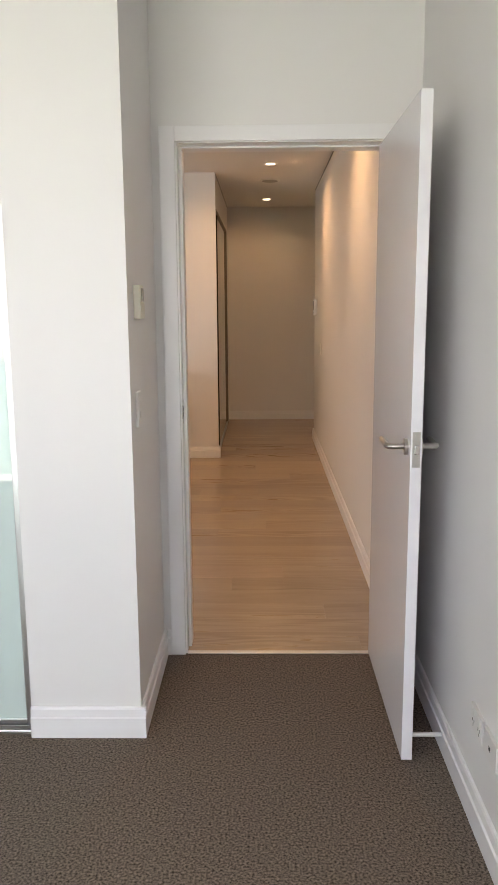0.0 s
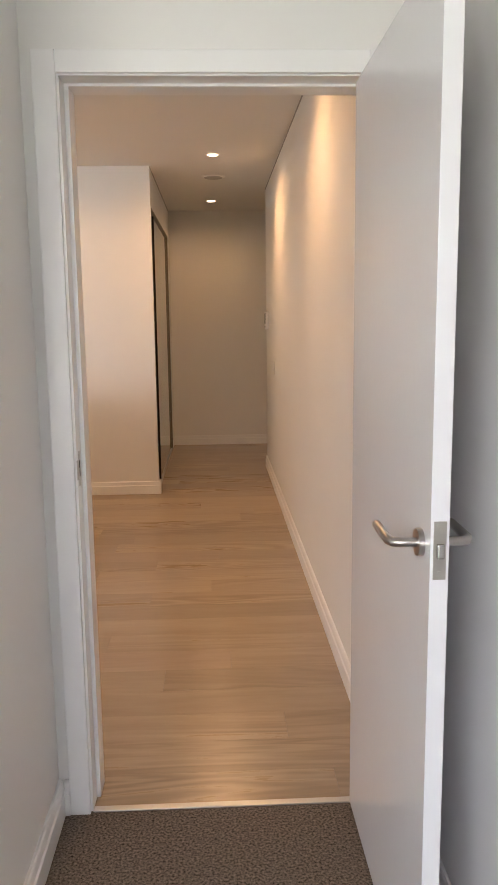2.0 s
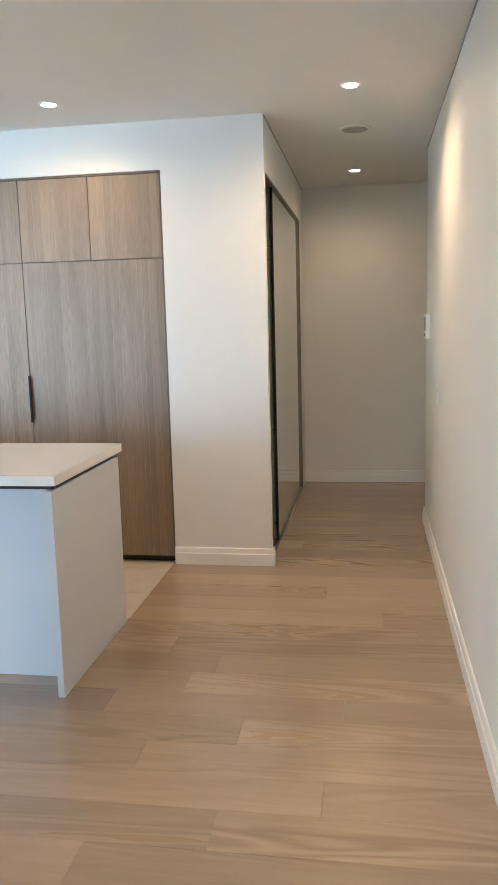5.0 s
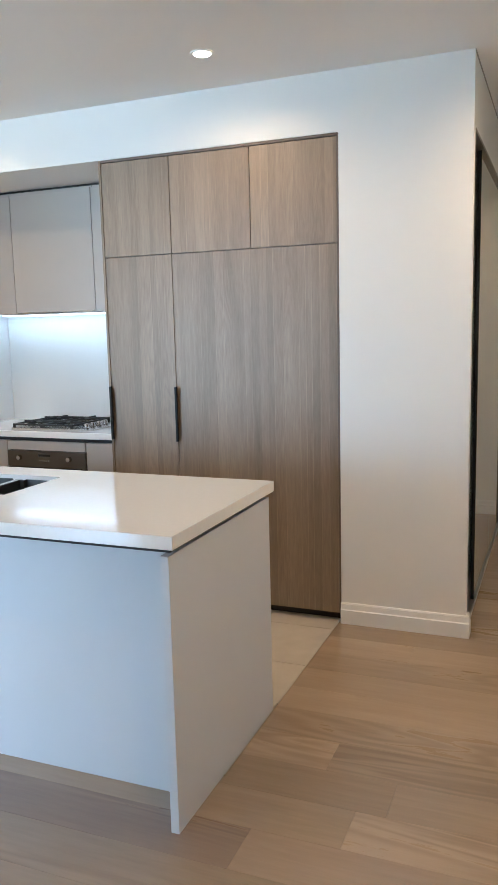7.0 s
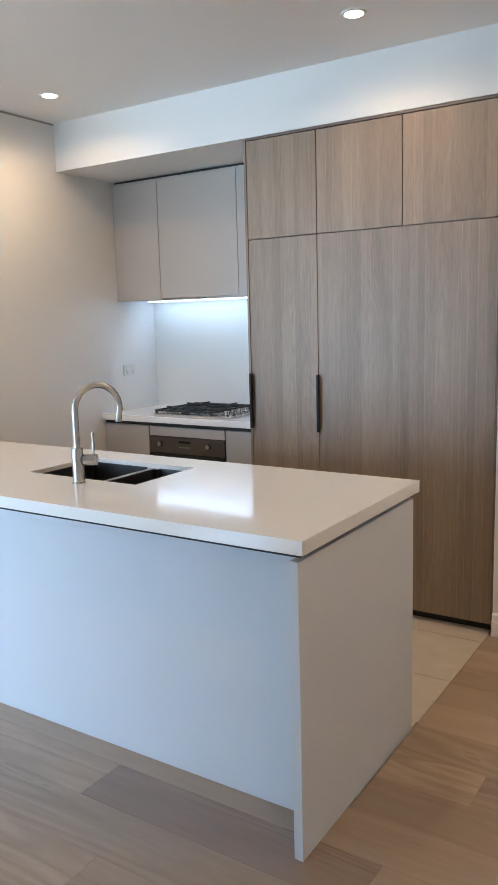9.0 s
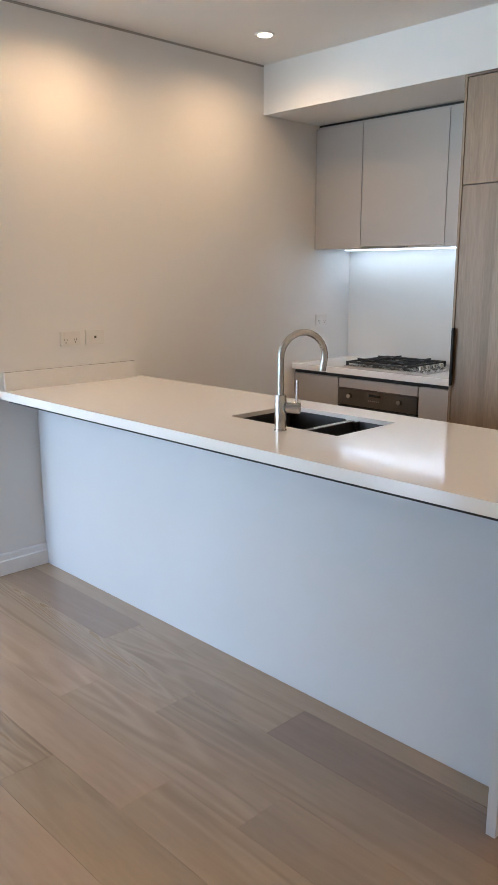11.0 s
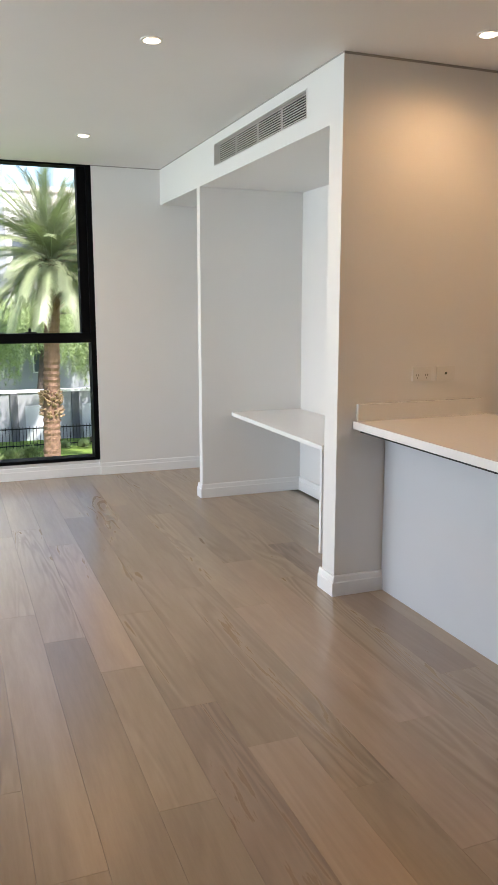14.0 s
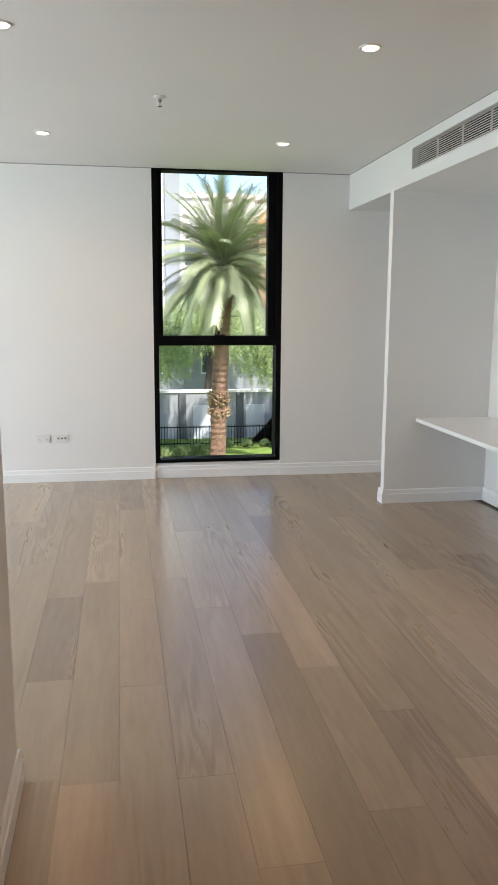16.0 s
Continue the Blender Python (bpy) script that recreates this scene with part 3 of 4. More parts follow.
od = bpart("oven_door", (-2.862, FY + 0.012, 0.16), (-2.268, FY + 0.042, 0.668), OVENG, ov, 0.003, "black glass oven door")
bpart("door_handle", (-2.82, FY - 0.02, 0.62), (-2.31, FY - 0.008, 0.632), STEEL, od, 0.004)
bpart("kick", (-2.862, FY + 0.08, 0.0), (-2.268, 10.7, 0.1), DARK, ov)

bm = box(bmesh.new(), (KX + 0.002, FY, BZ - 0.04), (-1.887, 10.795, BZ), 0.003)
wt = part("worktop", bm, STONE, placed("kitchen_worktop", (-2.57, 10.5, BZ - 0.04), "white stone worktop along the splashback", "worktop", "", ""))
# dark box painting the shade under the worktop's front edge
bpart("channel_shade", (KX + 0.002, FY + 0.035, 0.841), (-1.887, 10.7, BZ - 0.0402), DARK, wt.parent)
tagged(bpart("splashback", (KX + 0.002, 10.788, BZ), (-1.887, 10.799, 1.645), SPLASH), "glossy white splashback panel", "splashback")

# cooktop
ck = placed("cooktop", (-2.6, 10.52, BZ), "four-burner gas cooktop with cast iron trivets", "cooktop", "", "")
CX0, CX1, CY0, CY1 = -2.88, -2.25, 10.29, 10.76
bpart("steel_tray", (CX0, CY0, BZ), (CX1, CY1, BZ + 0.008), STEEL, ck, 0.003)
for bx, by, r in ((-2.76, 10.42, 0.04), (-2.76, 10.64, 0.03), (-2.53, 10.42, 0.03), (-2.53, 10.64, 0.045)):
    bm = lathe(bmesh.new(), (bx, by, BZ + 0.008), ((r + 0.014, 0), (r + 0.012, 0.008), (r, 0.012), (r, 0.02)))
    bu = part("burner", bm, STEEL, ck, "", True)
    bm = lathe(bmesh.new(), (bx, by, BZ + 0.028), ((r - 0.003, 0), (r - 0.002, 0.006), (r - 0.01, 0.009)))
    part("burner_cap", bm, IRON, bu, "black enamel burner cap", True)
for tx in (-2.76, -2.53):
    bm = bmesh.new()
    x0, x1, y0, y1, zt = tx - 0.108, tx + 0.108, 10.31, 10.745, BZ + 0.037
    for a, b in (((x0, y0), (x1, y0)), ((x0, y1), (x1, y1)), ((x0, y0), (x0, y1)), ((x1, y0), (x1, y1)), ((x0, 10.53), (x1, 10.53))):
        box(bm, (a[0] - 0.006, a[1] - 0.006, zt - 0.016), (b[0] + 0.006, b[1] + 0.006, zt - 0.004), 0.002)
    for by in (10.42, 10.64):
        for k in range(4):
            a = k * math.pi / 2
            c, s = math.cos(a), math.sin(a)
            p, q = (tx + c * 0.028, by + s * 0.028), (tx + c * 0.105, by + s * 0.105)
            box(bm, (min(p[0], q[0]) - 0.005, min(p[1], q[1]) - 0.005, zt - 0.012), (max(p[0], q[0]) + 0.005, max(p[1], q[1]) + 0.005, zt + 0.006), 0.002)
    for x in (x0, x1):
        for y in (y0, y1):
            box(bm, (x - 0.007, y - 0.007, BZ + 0.008), (x + 0.007, y + 0.007, zt - 0.004))
    part("trivet", bm, IRON, ck, "black cast iron trivet")
for i in range(4):
    bm = lathe(bmesh.new(), (-2.345, 10.36 + i * 0.075, BZ + 0.008), ((0.02, 0), (0.02, 0.005), (0.016, 0.008), (0.014, 0.026), (0.012, 0.028)), 20)
    part("knob", bm, STEEL, ck, "", True)

# wall cabinets and range hood
UY, UB, UT = 10.41, 1.645, 2.412
for n, x0, x1, lab in (("wall_cabinet", KX + 0.003, -2.872, "greige wall cabinet with a plain door"), ("rangehood_cabinet", -2.868, -2.262, "greige wall cabinet hiding a slide-out range hood"), ("wall_cabinet", -2.258, -1.888, "narrow greige wall cabinet beside the tall unit")):
    c = placed(n, ((x0 + x1) / 2, 10.6, UB), lab, "cabinet", "kitchen wall cabinets", "")
    bpart("body", (x0, UY + 0.022, UB + 0.012), (x1, 10.795, UT), GREYCAB, c)
    bpart("door", (x0, UY, UB), (x1, UY + 0.02, UT - 0.012), GREYCAB, c, 0.0015)
    if n == "rangehood_cabinet":
        bpart("hood_lip", (x0 + 0.01, UY - 0.004, UB - 0.004), (x1 - 0.01, 10.5, UB + 0.011), STEEL, c, 0.002, "steel range hood front")
        for i in range(4):
            bpart("button", (-2.58 + i * 0.02, UY - 0.007, UB - 0.002), (-2.57 + i * 0.02, UY - 0.0042, UB + 0.003), BLACKM, c)
# near-black box fills the gap with the colour of its shade
tagged(bpart("shadow_strip", (KX + 0.003, UY + 0.03, UT + 0.001), (-1.888, 10.7, SOFFIT), DARK), "dark strip painted as the shadow in the gap above the wall cabinets", "trim", kind="structure")
led = placed("led_strip", (-2.4, 10.7, UB), "white under-cabinet strip light", "strip light", "", "")
bpart("profile", (-3.2, 10.672, UB + 0.0), (-1.895, 10.70, UB + 0.0115), ALU, led)
bpart("diffuser", (-3.2, 10.674, UB - 0.004), (-1.895, 10.698, UB), LEDG, led)
ll = bpy.data.lights.new("led_light", "AREA")
ll.shape, ll.size, ll.size_y, ll.energy, ll.color = "RECTANGLE", 1.28, 0.02, 0.21, (0.93, 0.97, 1.0)
new("led_light", ll).matrix_world = pose(-2.55, 10.686, UB - 0.006)

# ---- kitchen: island bench ----
IZ = 0.934
isl = placed("island_bench", (-1.9, 8.5, 0), "kitchen island bench with pale grey panels", "island bench", "", "")
bpart("front_panel", (KX + 0.003, 8.3, 0.0), (-0.602, 8.32, IZ - 0.062), ISLAND, isl, 0.001, "pale grey front panel")
bpart("end_panel", (-0.602, 8.114, 0.0), (-0.574, 8.94, IZ - 0.062), ISLAND, isl, 0.001, "pale grey end panel")
bm = bmesh.new()
box(bm, (KX + 0.003, 8.32, 0.1), (-2.0, 8.91, IZ - 0.063))
box(bm, (-1.4, 8.32, 0.1), (-0.602, 8.91, IZ - 0.063))
box(bm, (-2.0, 8.32, 0.1), (-1.4, 8.91, 0.6))
part("carcass", bm, GREYCAB, isl)
# near-black boxes that paint the shadow line under the island top
bpart("channel_shade", (KX + 0.003, 8.15, IZ - 0.0618), (-0.62, 8.3, IZ - 0.0402), DARK, isl)
bpart("end_channel_shade", (-0.62, 8.15, IZ - 0.0618), (-0.588, 8.925, IZ - 0.0402), DARK, isl)
bpart("back_channel_shade", (-1.4, 8.3, IZ - 0.0618), (-0.62, 8.925, IZ - 0.0402), DARK, isl)
SX0, SX1, SXM, SXN, SY0, SY1 = -1.975, -1.425, -1.648, -1.618, 8.45, 8.8
tops = placed("island_worktop", (-1.9, 8.5, IZ - 0.04), "white polished stone island top with an undermount cut-out", "worktop", "", "")
bm = bmesh.new()
X0, X1, Y0, Y1 = KX + 0.002, -0.556, 8.106, 8.95
for lo, hi in (((X0, Y0), (SX0, Y1)), ((SX1, Y0), (X1, Y1)), ((SX0, Y0), (SX1, SY0)), ((SX0, SY1), (SX1, Y1))):
    box(bm, (*lo, IZ - 0.04), (*hi, IZ))
bmesh.ops.remove_doubles(bm, verts=bm.verts[:], dist=0.0001)
part("slab", bm, STONE, tops)
bpart("upstand", (KX + 0.0015, 8.125, IZ), (KX + 0.0215, 8.9, IZ + 0.088), STONE, tops, 0.0015, "low stone upstand")
sink = placed("kitchen_sink", (-1.7, 8.63, IZ - 0.2), "undermount double-bowl stainless steel sink", "sink", "", "")
for x0, x1, dz in ((SX0, SXM, 0.19), (SXN, SX1, 0.14)):
    bm = bmesh.new()
    zb, zt = IZ - 0.038 - dz, IZ - 0.018
    i = 0.012
    lo = [bm.verts.new(p) for p in ((x0 + i, SY0 + i, zb), (x1 - i, SY0 + i, zb), (x1 - i, SY1 - i, zb), (x0 + i, SY1 - i, zb))]
    hi = [bm.verts.new(p) for p in ((x0 - 0.0, SY0, zt), (x1, SY0, zt), (x1, SY1, zt), (x0, SY1, zt))]
    bm.faces.new(lo)
    for k in range(4):
        bm.faces.new((lo[k], lo[(k + 1) % 4], hi[(k + 1) % 4], hi[k]))
    bmesh.ops.bevel(bm, geom=[e for e in bm.edges if len(e.link_faces) == 2], offset=0.02, segments=4, affect="EDGES")
    b = part("bowl", bm, SINKM, sink, "", True)
    bm = lathe(bmesh.new(), ((x0 + x1) / 2, 8.63, zb + 0.001), ((0.04, 0), (0.04, 0.003), (0.03, 0.004), (0.025, 0.001)), 24)
    part("waste", bm, STEEL, b, "round basket waste", True)
bpart("divider", (SXM, SY0, IZ - 0.04), (SXN, SY1, IZ - 0.018), STEEL, sink, 0.004)

tap = placed("kitchen_tap", (-1.638, 8.385, IZ), "brushed steel gooseneck mixer tap", "tap", "", "")
TXX, TYY = -1.638, 8.385
bm = lathe(bmesh.new(), (TXX, TYY, IZ), ((0.024, 0), (0.024, 0.004), (0.0215, 0.006), (0.0215, 0.125), (0.0195, 0.13)), 28)
part("body", bm, STEEL, tap, "", True)
bm = bmesh.new()
R, ZC = 0.089, IZ + 0.262
pts = [(TXX, TYY, IZ + 0.125), (TXX, TYY, IZ + 0.2), (TXX, TYY, ZC)]
for k in range(1, 17):
    a = math.pi - k * radians(196) / 16
    pts.append((TXX + 0.35 * (R + R * math.cos(a)), TYY + 0.94 * (R + R * math.cos(a)), ZC + R * math.sin(a)))
e = Vector(pts[-1]) + (Vector(pts[-1]) - Vector(pts[-2])).normalized() * 0.03
pts.append(tuple(e))
tube(bm, pts, 0.0122, 18)
part("spout", bm, STEEL, tap, "", True)
bm = bmesh.new()
rod(bm, (TXX + 0.02, TYY + 0.012, IZ + 0.085), (TXX + 0.062, TYY + 0.035, IZ + 0.085), 0.021, seg=24)
hub = part("mixer_hub", bm, STEEL, tap, "", True)
bm = rod(bmesh.new(), (TXX + 0.052, TYY + 0.03, IZ + 0.1), (TXX + 0.052, TYY + 0.03, IZ + 0.185), 0.0055, seg=12)
part("lever", bm, STEEL, hub, "", True)

# ---- power points, switches, controls ----


def plate_on(name, centre, face, w, h, label, category, detail):
    """A wall plate; face: the axis ('x' or 'y') and sign that it looks along."""
    ax, sg = face
    o = placed(name, centre, label, category, "", "")

    def slab(u0, u1, z0, z1, d0, d1):
        cx, cy, cz = centre
        if ax == "x":
            lo, hi = sorted((cx + sg * d0, cx + sg * d1))
            return (lo, cy + u0, cz + z0), (hi, cy + u1, cz + z1)
        lo, hi = sorted((cy + sg * d0, cy + sg * d1))
        return (cx + u0, lo, cz + z0), (cx + u1, hi, cz + z1)

    bpart("cover", *slab(-w / 2, w / 2, -h / 2, h / 2, 0, 0.01), PLATE, o, 0.002)
    for nm, u, z, a, b, m in detail:
        bpart(nm, *slab(u - a / 2, u + a / 2, z - b / 2, z + b / 2, 0.0098, 0.0125 if m is PLATE else 0.0106), m, o, 0.0008 if m is PLATE else 0)
    return o


GPO = [(n, u, z, a, b, m) for s in (-0.028, 0.028) for n, u, z, a, b, m in (("rocker", s, 0.02, 0.014, 0.017, PLATE), ("slot", s - 0.007, -0.006, 0.003, 0.009, LCD), ("slot", s + 0.007, -0.006, 0.003, 0.009, LCD), ("slot", s, -0.02, 0.003, 0.009, LCD))]
AV = [("socket", -0.03, 0, 0.015, 0.015, LCD), ("socket", 0, 0, 0.015, 0.015, LCD), ("socket", 0.03, 0, 0.017, 0.015, LCD)]
TV = [("socket", 0, 0, 0.013, 0.013, LCD)]
SW = [("rocker", 0, 0.018, 0.018, 0.024, PLATE), ("rocker", 0, -0.018, 0.018, 0.024, PLATE)]
plate_on("power_point", (KX, 8.508, 1.165), ("x", 1), 0.115, 0.075, "white double power point above the island", "power point", GPO)
plate_on("tv_point", (KX, 8.657, 1.165), ("x", 1), 0.115, 0.075, "white data point above the island", "wall plate", TV)
plate_on("power_point", (KX, 10.49, 1.177), ("x", 1), 0.115, 0.075, "white power point beside the splashback", "power point", GPO)
plate_on("power_point", (WX, 5.284, 0.39), ("x", 1), 0.115, 0.075, "white double power point low on the wall", "power point", GPO)
plate_on("antenna_point", (WX, 5.443, 0.39), ("x", 1), 0.115, 0.075, "white plate with three dark sockets", "wall plate", AV)
plate_on("power_point", (1.112, 4.46, 0.31), ("x", -1), 0.115, 0.075, "white double power point behind the door", "power point", GPO)
plate_on("antenna_point", (1.112, 4.33, 0.31), ("x", -1), 0.115, 0.075, "white blank wall plate behind the door", "wall plate", TV)
plate_on("light_switch", (HX, 10.06, 1.06), ("x", -1), 0.075, 0.118, "white light switch on the hall wall", "light switch", SW)
ic = placed("intercom", (HX, 10.8, 1.46), "white intercom handset panel with a dark screen", "intercom", "", "")
bpart("case", (HX - 0.03, 10.72, 1.375), (HX, 10.9, 1.54), PLATE, ic, 0.005)
bpart("screen", (HX - 0.0325, 10.745, 1.43), (HX - 0.0298, 10.875, 1.525), OVENG, ic, 0.001, "dark glass screen")
bpart("button", (HX - 0.0325, 10.79, 1.392), (HX - 0.0298, 10.83, 1.408), LCD, ic)
plate_on("light_switch", (0.07, 5.04, 1.14), ("x", 1), 0.07, 0.12, "white light switch below the air controller", "light switch", SW)
th = placed("air_controller", (0.07, 5.07, 1.5), "cream plastic air conditioning wall controller", "thermostat", "", "")
bpart("case", (0.07, 5.025, 1.443), (0.092, 5.115, 1.555), CREAM, th, 0.004)
bpart("screen", (0.0915, 5.06, 1.5), (0.0935, 5.105, 1.545), LCD, th, label="grey display")
bpart("flap", (0.0915, 5.03, 1.446), (0.0945, 5.11, 1.492), CREAM, th, 0.001)

# ---- ceiling fittings ----


def downlight(x, y, power=1.0):
    d = placed("downlight", (x, y, TOP), "recessed white downlight, switched on", "downlight", "ceiling downlights", "")
    bm = lathe(bmesh.new(), (x, y, TOP - 0.006), ((0.036, 0.0), (0.05, 0.001), (0.052, 0.006)), 32)
    part("trim_ring", bm, PLATE, d, "", True)
    bm = lathe(bmesh.new(), (x, y, TOP - 0.0085), ((0.034, 0.0), (0.038, 0.002)), 32)
    part("lens", bm, LAMPG, d, "glowing warm lens")
    l = bpy.data.lights.new("downlight_beam", "SPOT")
    l.energy, l.color, l.spot_size, l.spot_blend, l.shadow_soft_size = SPOT_WATTS * power, (1.0, 0.59, 0.27), radians(165), 0.9, 0.03
    new("downlight_beam", l).matrix_world = look((x, y, TOP - 0.012), (x, y + 0.0001, 0))


for x, y in ((0.578, 7.15), (0.578, 9.497), (0.559, 11.793), (-1.033, 9.452), (-2.813, 9.488), (-2.82, 8.5), (-3.431, 7.129), (-5.539, 7.165), (-5.5, 5.48), (-3.43, 5.5)):
    downlight(x, y, 0.55 if y > 11 else 1.55 if x > 0 else 0.75 if y > 9 else 0.95)

sd = placed("ceiling_speaker", (0.583, 10.424, TOP), "round grey ceiling vent flush with the ceiling", "ceiling vent", "", "")
bm = lathe(bmesh.new(), (0.583, 10.424, TOP - 0.008), ((0.09, 0.0), (0.098, 0.002), (0.1, 0.008)), 36)
part("cover", bm, PLATE, sd, "", True)
bm = lathe(bmesh.new(), (0.583, 10.424, TOP - 0.012), ((0.076, 0.0), (0.08, 0.004)), 36)
part("grille", bm, mat("grey_grille", (0.4, 0.39, 0.37), 0.6), sd, "grey grille")

for sx, sy in ((-4.448, 6.223), (-0.22, 7.75)):
    spk = placed("sprinkler", (sx, sy, TOP), "chrome fire sprinkler with a white flange", "sprinkler", "ceiling sprinklers", "")
    part("flange", lathe(bmesh.new(), (sx, sy, TOP - 0.012), ((0.02, 0), (0.034, 0.007), (0.035, 0.012)), 28), PLATE, spk, "", True)
    part("head", lathe(bmesh.new(), (sx, sy, TOP - 0.05), ((0.004, 0), (0.005, 0.02), (0.011, 0.026), (0.012, 0.04)), 16), STEEL, spk, "", True)
    part("deflector", lathe(bmesh.new(), (sx, sy, TOP - 0.054), ((0.014, 0), (0.014, 0.003)), 20), STEEL, spk)

gr = placed("air_grille", (-4.42, NIB, 2.56), "white linear air conditioning grille in the bulkhead", "air vent", "", "")
bpart("backing", (-5.184, 8.06, 2.491), (-3.661, 8.1, 2.636), DARK, gr)
bm = bmesh.new()
box(bm, (-5.185, NIB - 0.004, 2.49), (-3.66, NIB + 0.02, 2.4945))
box(bm, (-5.185, NIB - 0.004, 2.6325), (-3.66, NIB + 0.02, 2.637))
box(bm, (-5.185, NIB - 0.004, 2.4945), (-5.179, NIB + 0.02, 2.6325))
box(bm, (-3.668, NIB - 0.004, 2.4945), (-3.66, NIB + 0.02, 2.6325))
part("frame", bm, PLATE, gr)
for i in range(10):
    z = 2.5015 + i * 0.0136
    bpart("slat", (-5.179, NIB - 0.002, z), (-3.668, NIB + 0.004, z + 0.0032), PLATE, gr)
for x in (-4.8, -4.42, -4.05):
    bpart("bridge", (x - 0.003, NIB + 0.019, 2.4945), (x + 0.003, NIB + 0.03, 2.6325), PLATE, gr)

# ---- study nook desk ----
desk = placed("built_in_desk", (-4.7, 8.56, 0), "white built-in study desk with one leg panel", "desk", "", "")
tp = bpart("top", (-5.532, 8.262, 0.652), (-3.91, 8.866, 0.682), TRIM, desk, 0.002)
bpart("leg_panel", (-3.94, 8.262, 0.0), (-3.912, 8.866, 0.652), TRIM, desk, 0.0015)
bpart("bracket", (-5.532, 8.36, 0.615), (-5.5, 8.38, 0.652), TRIM, desk, 0.002)
bm = lathe(bmesh.new(), (-4.2, 8.72, 0.682), ((0.035, 0), (0.034, 0.003), (0.02, 0.0035)), 24)
part("cable_grommet", bm, PLATE, tp)

# ---- garden and street seen through the tall window ----
GZ = -3.6
LAWN = mat("lawn", (0.15, 0.22, 0.05), 0.9, vary=0.35, scale=2.5, bump=0.6, bump_scale=40, spec=0.1)
FROND = mat("palm_frond", (0.25, 0.285, 0.155), 0.4, vary=0.35, scale=1.2, bump=0.0, rand=0.35)
PALMBARK = mat("palm_bark", (0.2, 0.115, 0.075), 0.9, vary=0.4, scale=14, bump=0.8, bump_scale=30, stretch=(1, 1, 3))
LEAF = mat("pepper_leaf", (0.32, 0.4, 0.17), 0.6, vary=0.4, scale=1.5, bump=0.0)
BARK = mat("grey_bark", (0.09, 0.07, 0.055), 0.9, vary=0.35, scale=8, bump=0.6, bump_scale=25)
RENDER_W = mat("white_render", (0.74, 0.74, 0.73), 0.8, vary=0.04, scale=0.8, bump=0.1, bump_scale=20)
RENDER_G = mat("grey_render", (0.3, 0.31, 0.33), 0.8, vary=0.08, scale=0.8, bump=0.1, bump_scale=20)
GARAGE = mat("pale_garage_door", (0.5, 0.52, 0.55), 0.5, vary=0.04)
TERRACOTTA = mat("terracotta_roof", (0.5, 0.17, 0.075), 0.8, vary=0.2, scale=3, bump=0.3, bump_scale=9)
BRICKW = mat("tan_brick", (0.36, 0.24, 0.15), 0.85, vary=0.2, scale=8, bump=0.3, bump_scale=15)
FARGLASS = mat("far_window_glass", (0.09, 0.11, 0.13), 0.08, vary=0.1)
SHRUB = mat("pale_shrub", (0.2, 0.25, 0.09), 0.7, vary=0.4, scale=6, bump=0.0)

structure("ground", [((-600, -500, GZ - 0.5), (500, 600, GZ))], LAWN, "sunlit green lawn", "lawn")


def leafy(name, quads, material, parent, label=""):
    """One mesh of small pointed leaves: each a base, a direction, a side and a length."""
    vs, fs = [], []
    for p, d, s, ln, wd in quads:
        k = len(vs)
        vs += [p, p + d * ln * 0.4 + s * wd, p + d * ln, p + d * ln * 0.4 - s * wd]
        fs.append((k, k + 1, k + 2, k + 3))
    me = bpy.data.meshes.new(name)
    base = base_of(parent)
    me.from_pydata([tuple(v - base) for v in vs], [], fs)
    me.materials.append(material)
    ob = new(name, me)
    ob.parent = parent
    if label:
        tagged(ob, label)
    return ob


rg = random.Random(5)


def frond_mesh(droop, seed):
    """A feather palm frond along +x from the origin: a curved rib with two rows of leaflets."""
    r = random.Random(seed)
    vs, fs = [], []
    n, L = 46, 2.75
    pts = []
    for i in range(n + 1):
        t = i / n
        pts.append(Vector((L * (t - 0.2 * droop * t * t), 0, -L * droop * 0.5 * t ** 2.1)))
    for i in range(n):
        a, b = pts[i], pts[i + 1]
        w = 0.035 * (1 - i / n) + 0.006
        k = len(vs)
        vs += [a + Vector((0, w, 0)), a - Vector((0, w, 0)), b - Vector((0, w * 0.95, 0)), b + Vector((0, w * 0.95, 0)), a - Vector((0, 0, w)), b - Vector((0, 0, w))]
        fs += [(k, k + 1, k + 2, k + 3), (k + 1, k + 4, k + 5, k + 2), (k + 4, k, k + 3, k + 5)]
    for i in range(4, n + 1):
        t = i / n
        ln = 0.46 * math.sin(min(1.0, 0.25 + t * 1.1) * math.pi * 0.82) ** 0.7 + 0.05
        d = (pts[min(i + 1, n)] - pts[i - 1]).normalized()
        for sd in (-1, 1):
            for q in range(2):
                p = pts[i] + (pts[i - 1] - pts[i]) * 0.5 * q
                out = (Vector((0, sd, 0)) * 0.8 + d * (0.55 + 0.5 * t) + Vector((0, 0, 0.28 - 0.3 * droop + r.uniform(-0.18, 0.18)))).normalized()
                lw = 0.011
                k = len(vs)
                m_ = p + out * ln * 0.55 + Vector((0, 0, 0.01))
                e_ = p + out * ln + Vector((0, 0, -0.09 * ln / 0.4))
                vs += [p + d * lw, p - d * lw, m_ - d * lw, m_ + d * lw, e_]
                fs += [(k, k + 1, k + 2, k + 3), (k + 3, k + 2, k + 4)]
    me = bpy.data.meshes.new("frond")
    me.from_pydata([tuple(v) for v in vs], [], fs)
    me.materials.append(FROND)
    return me


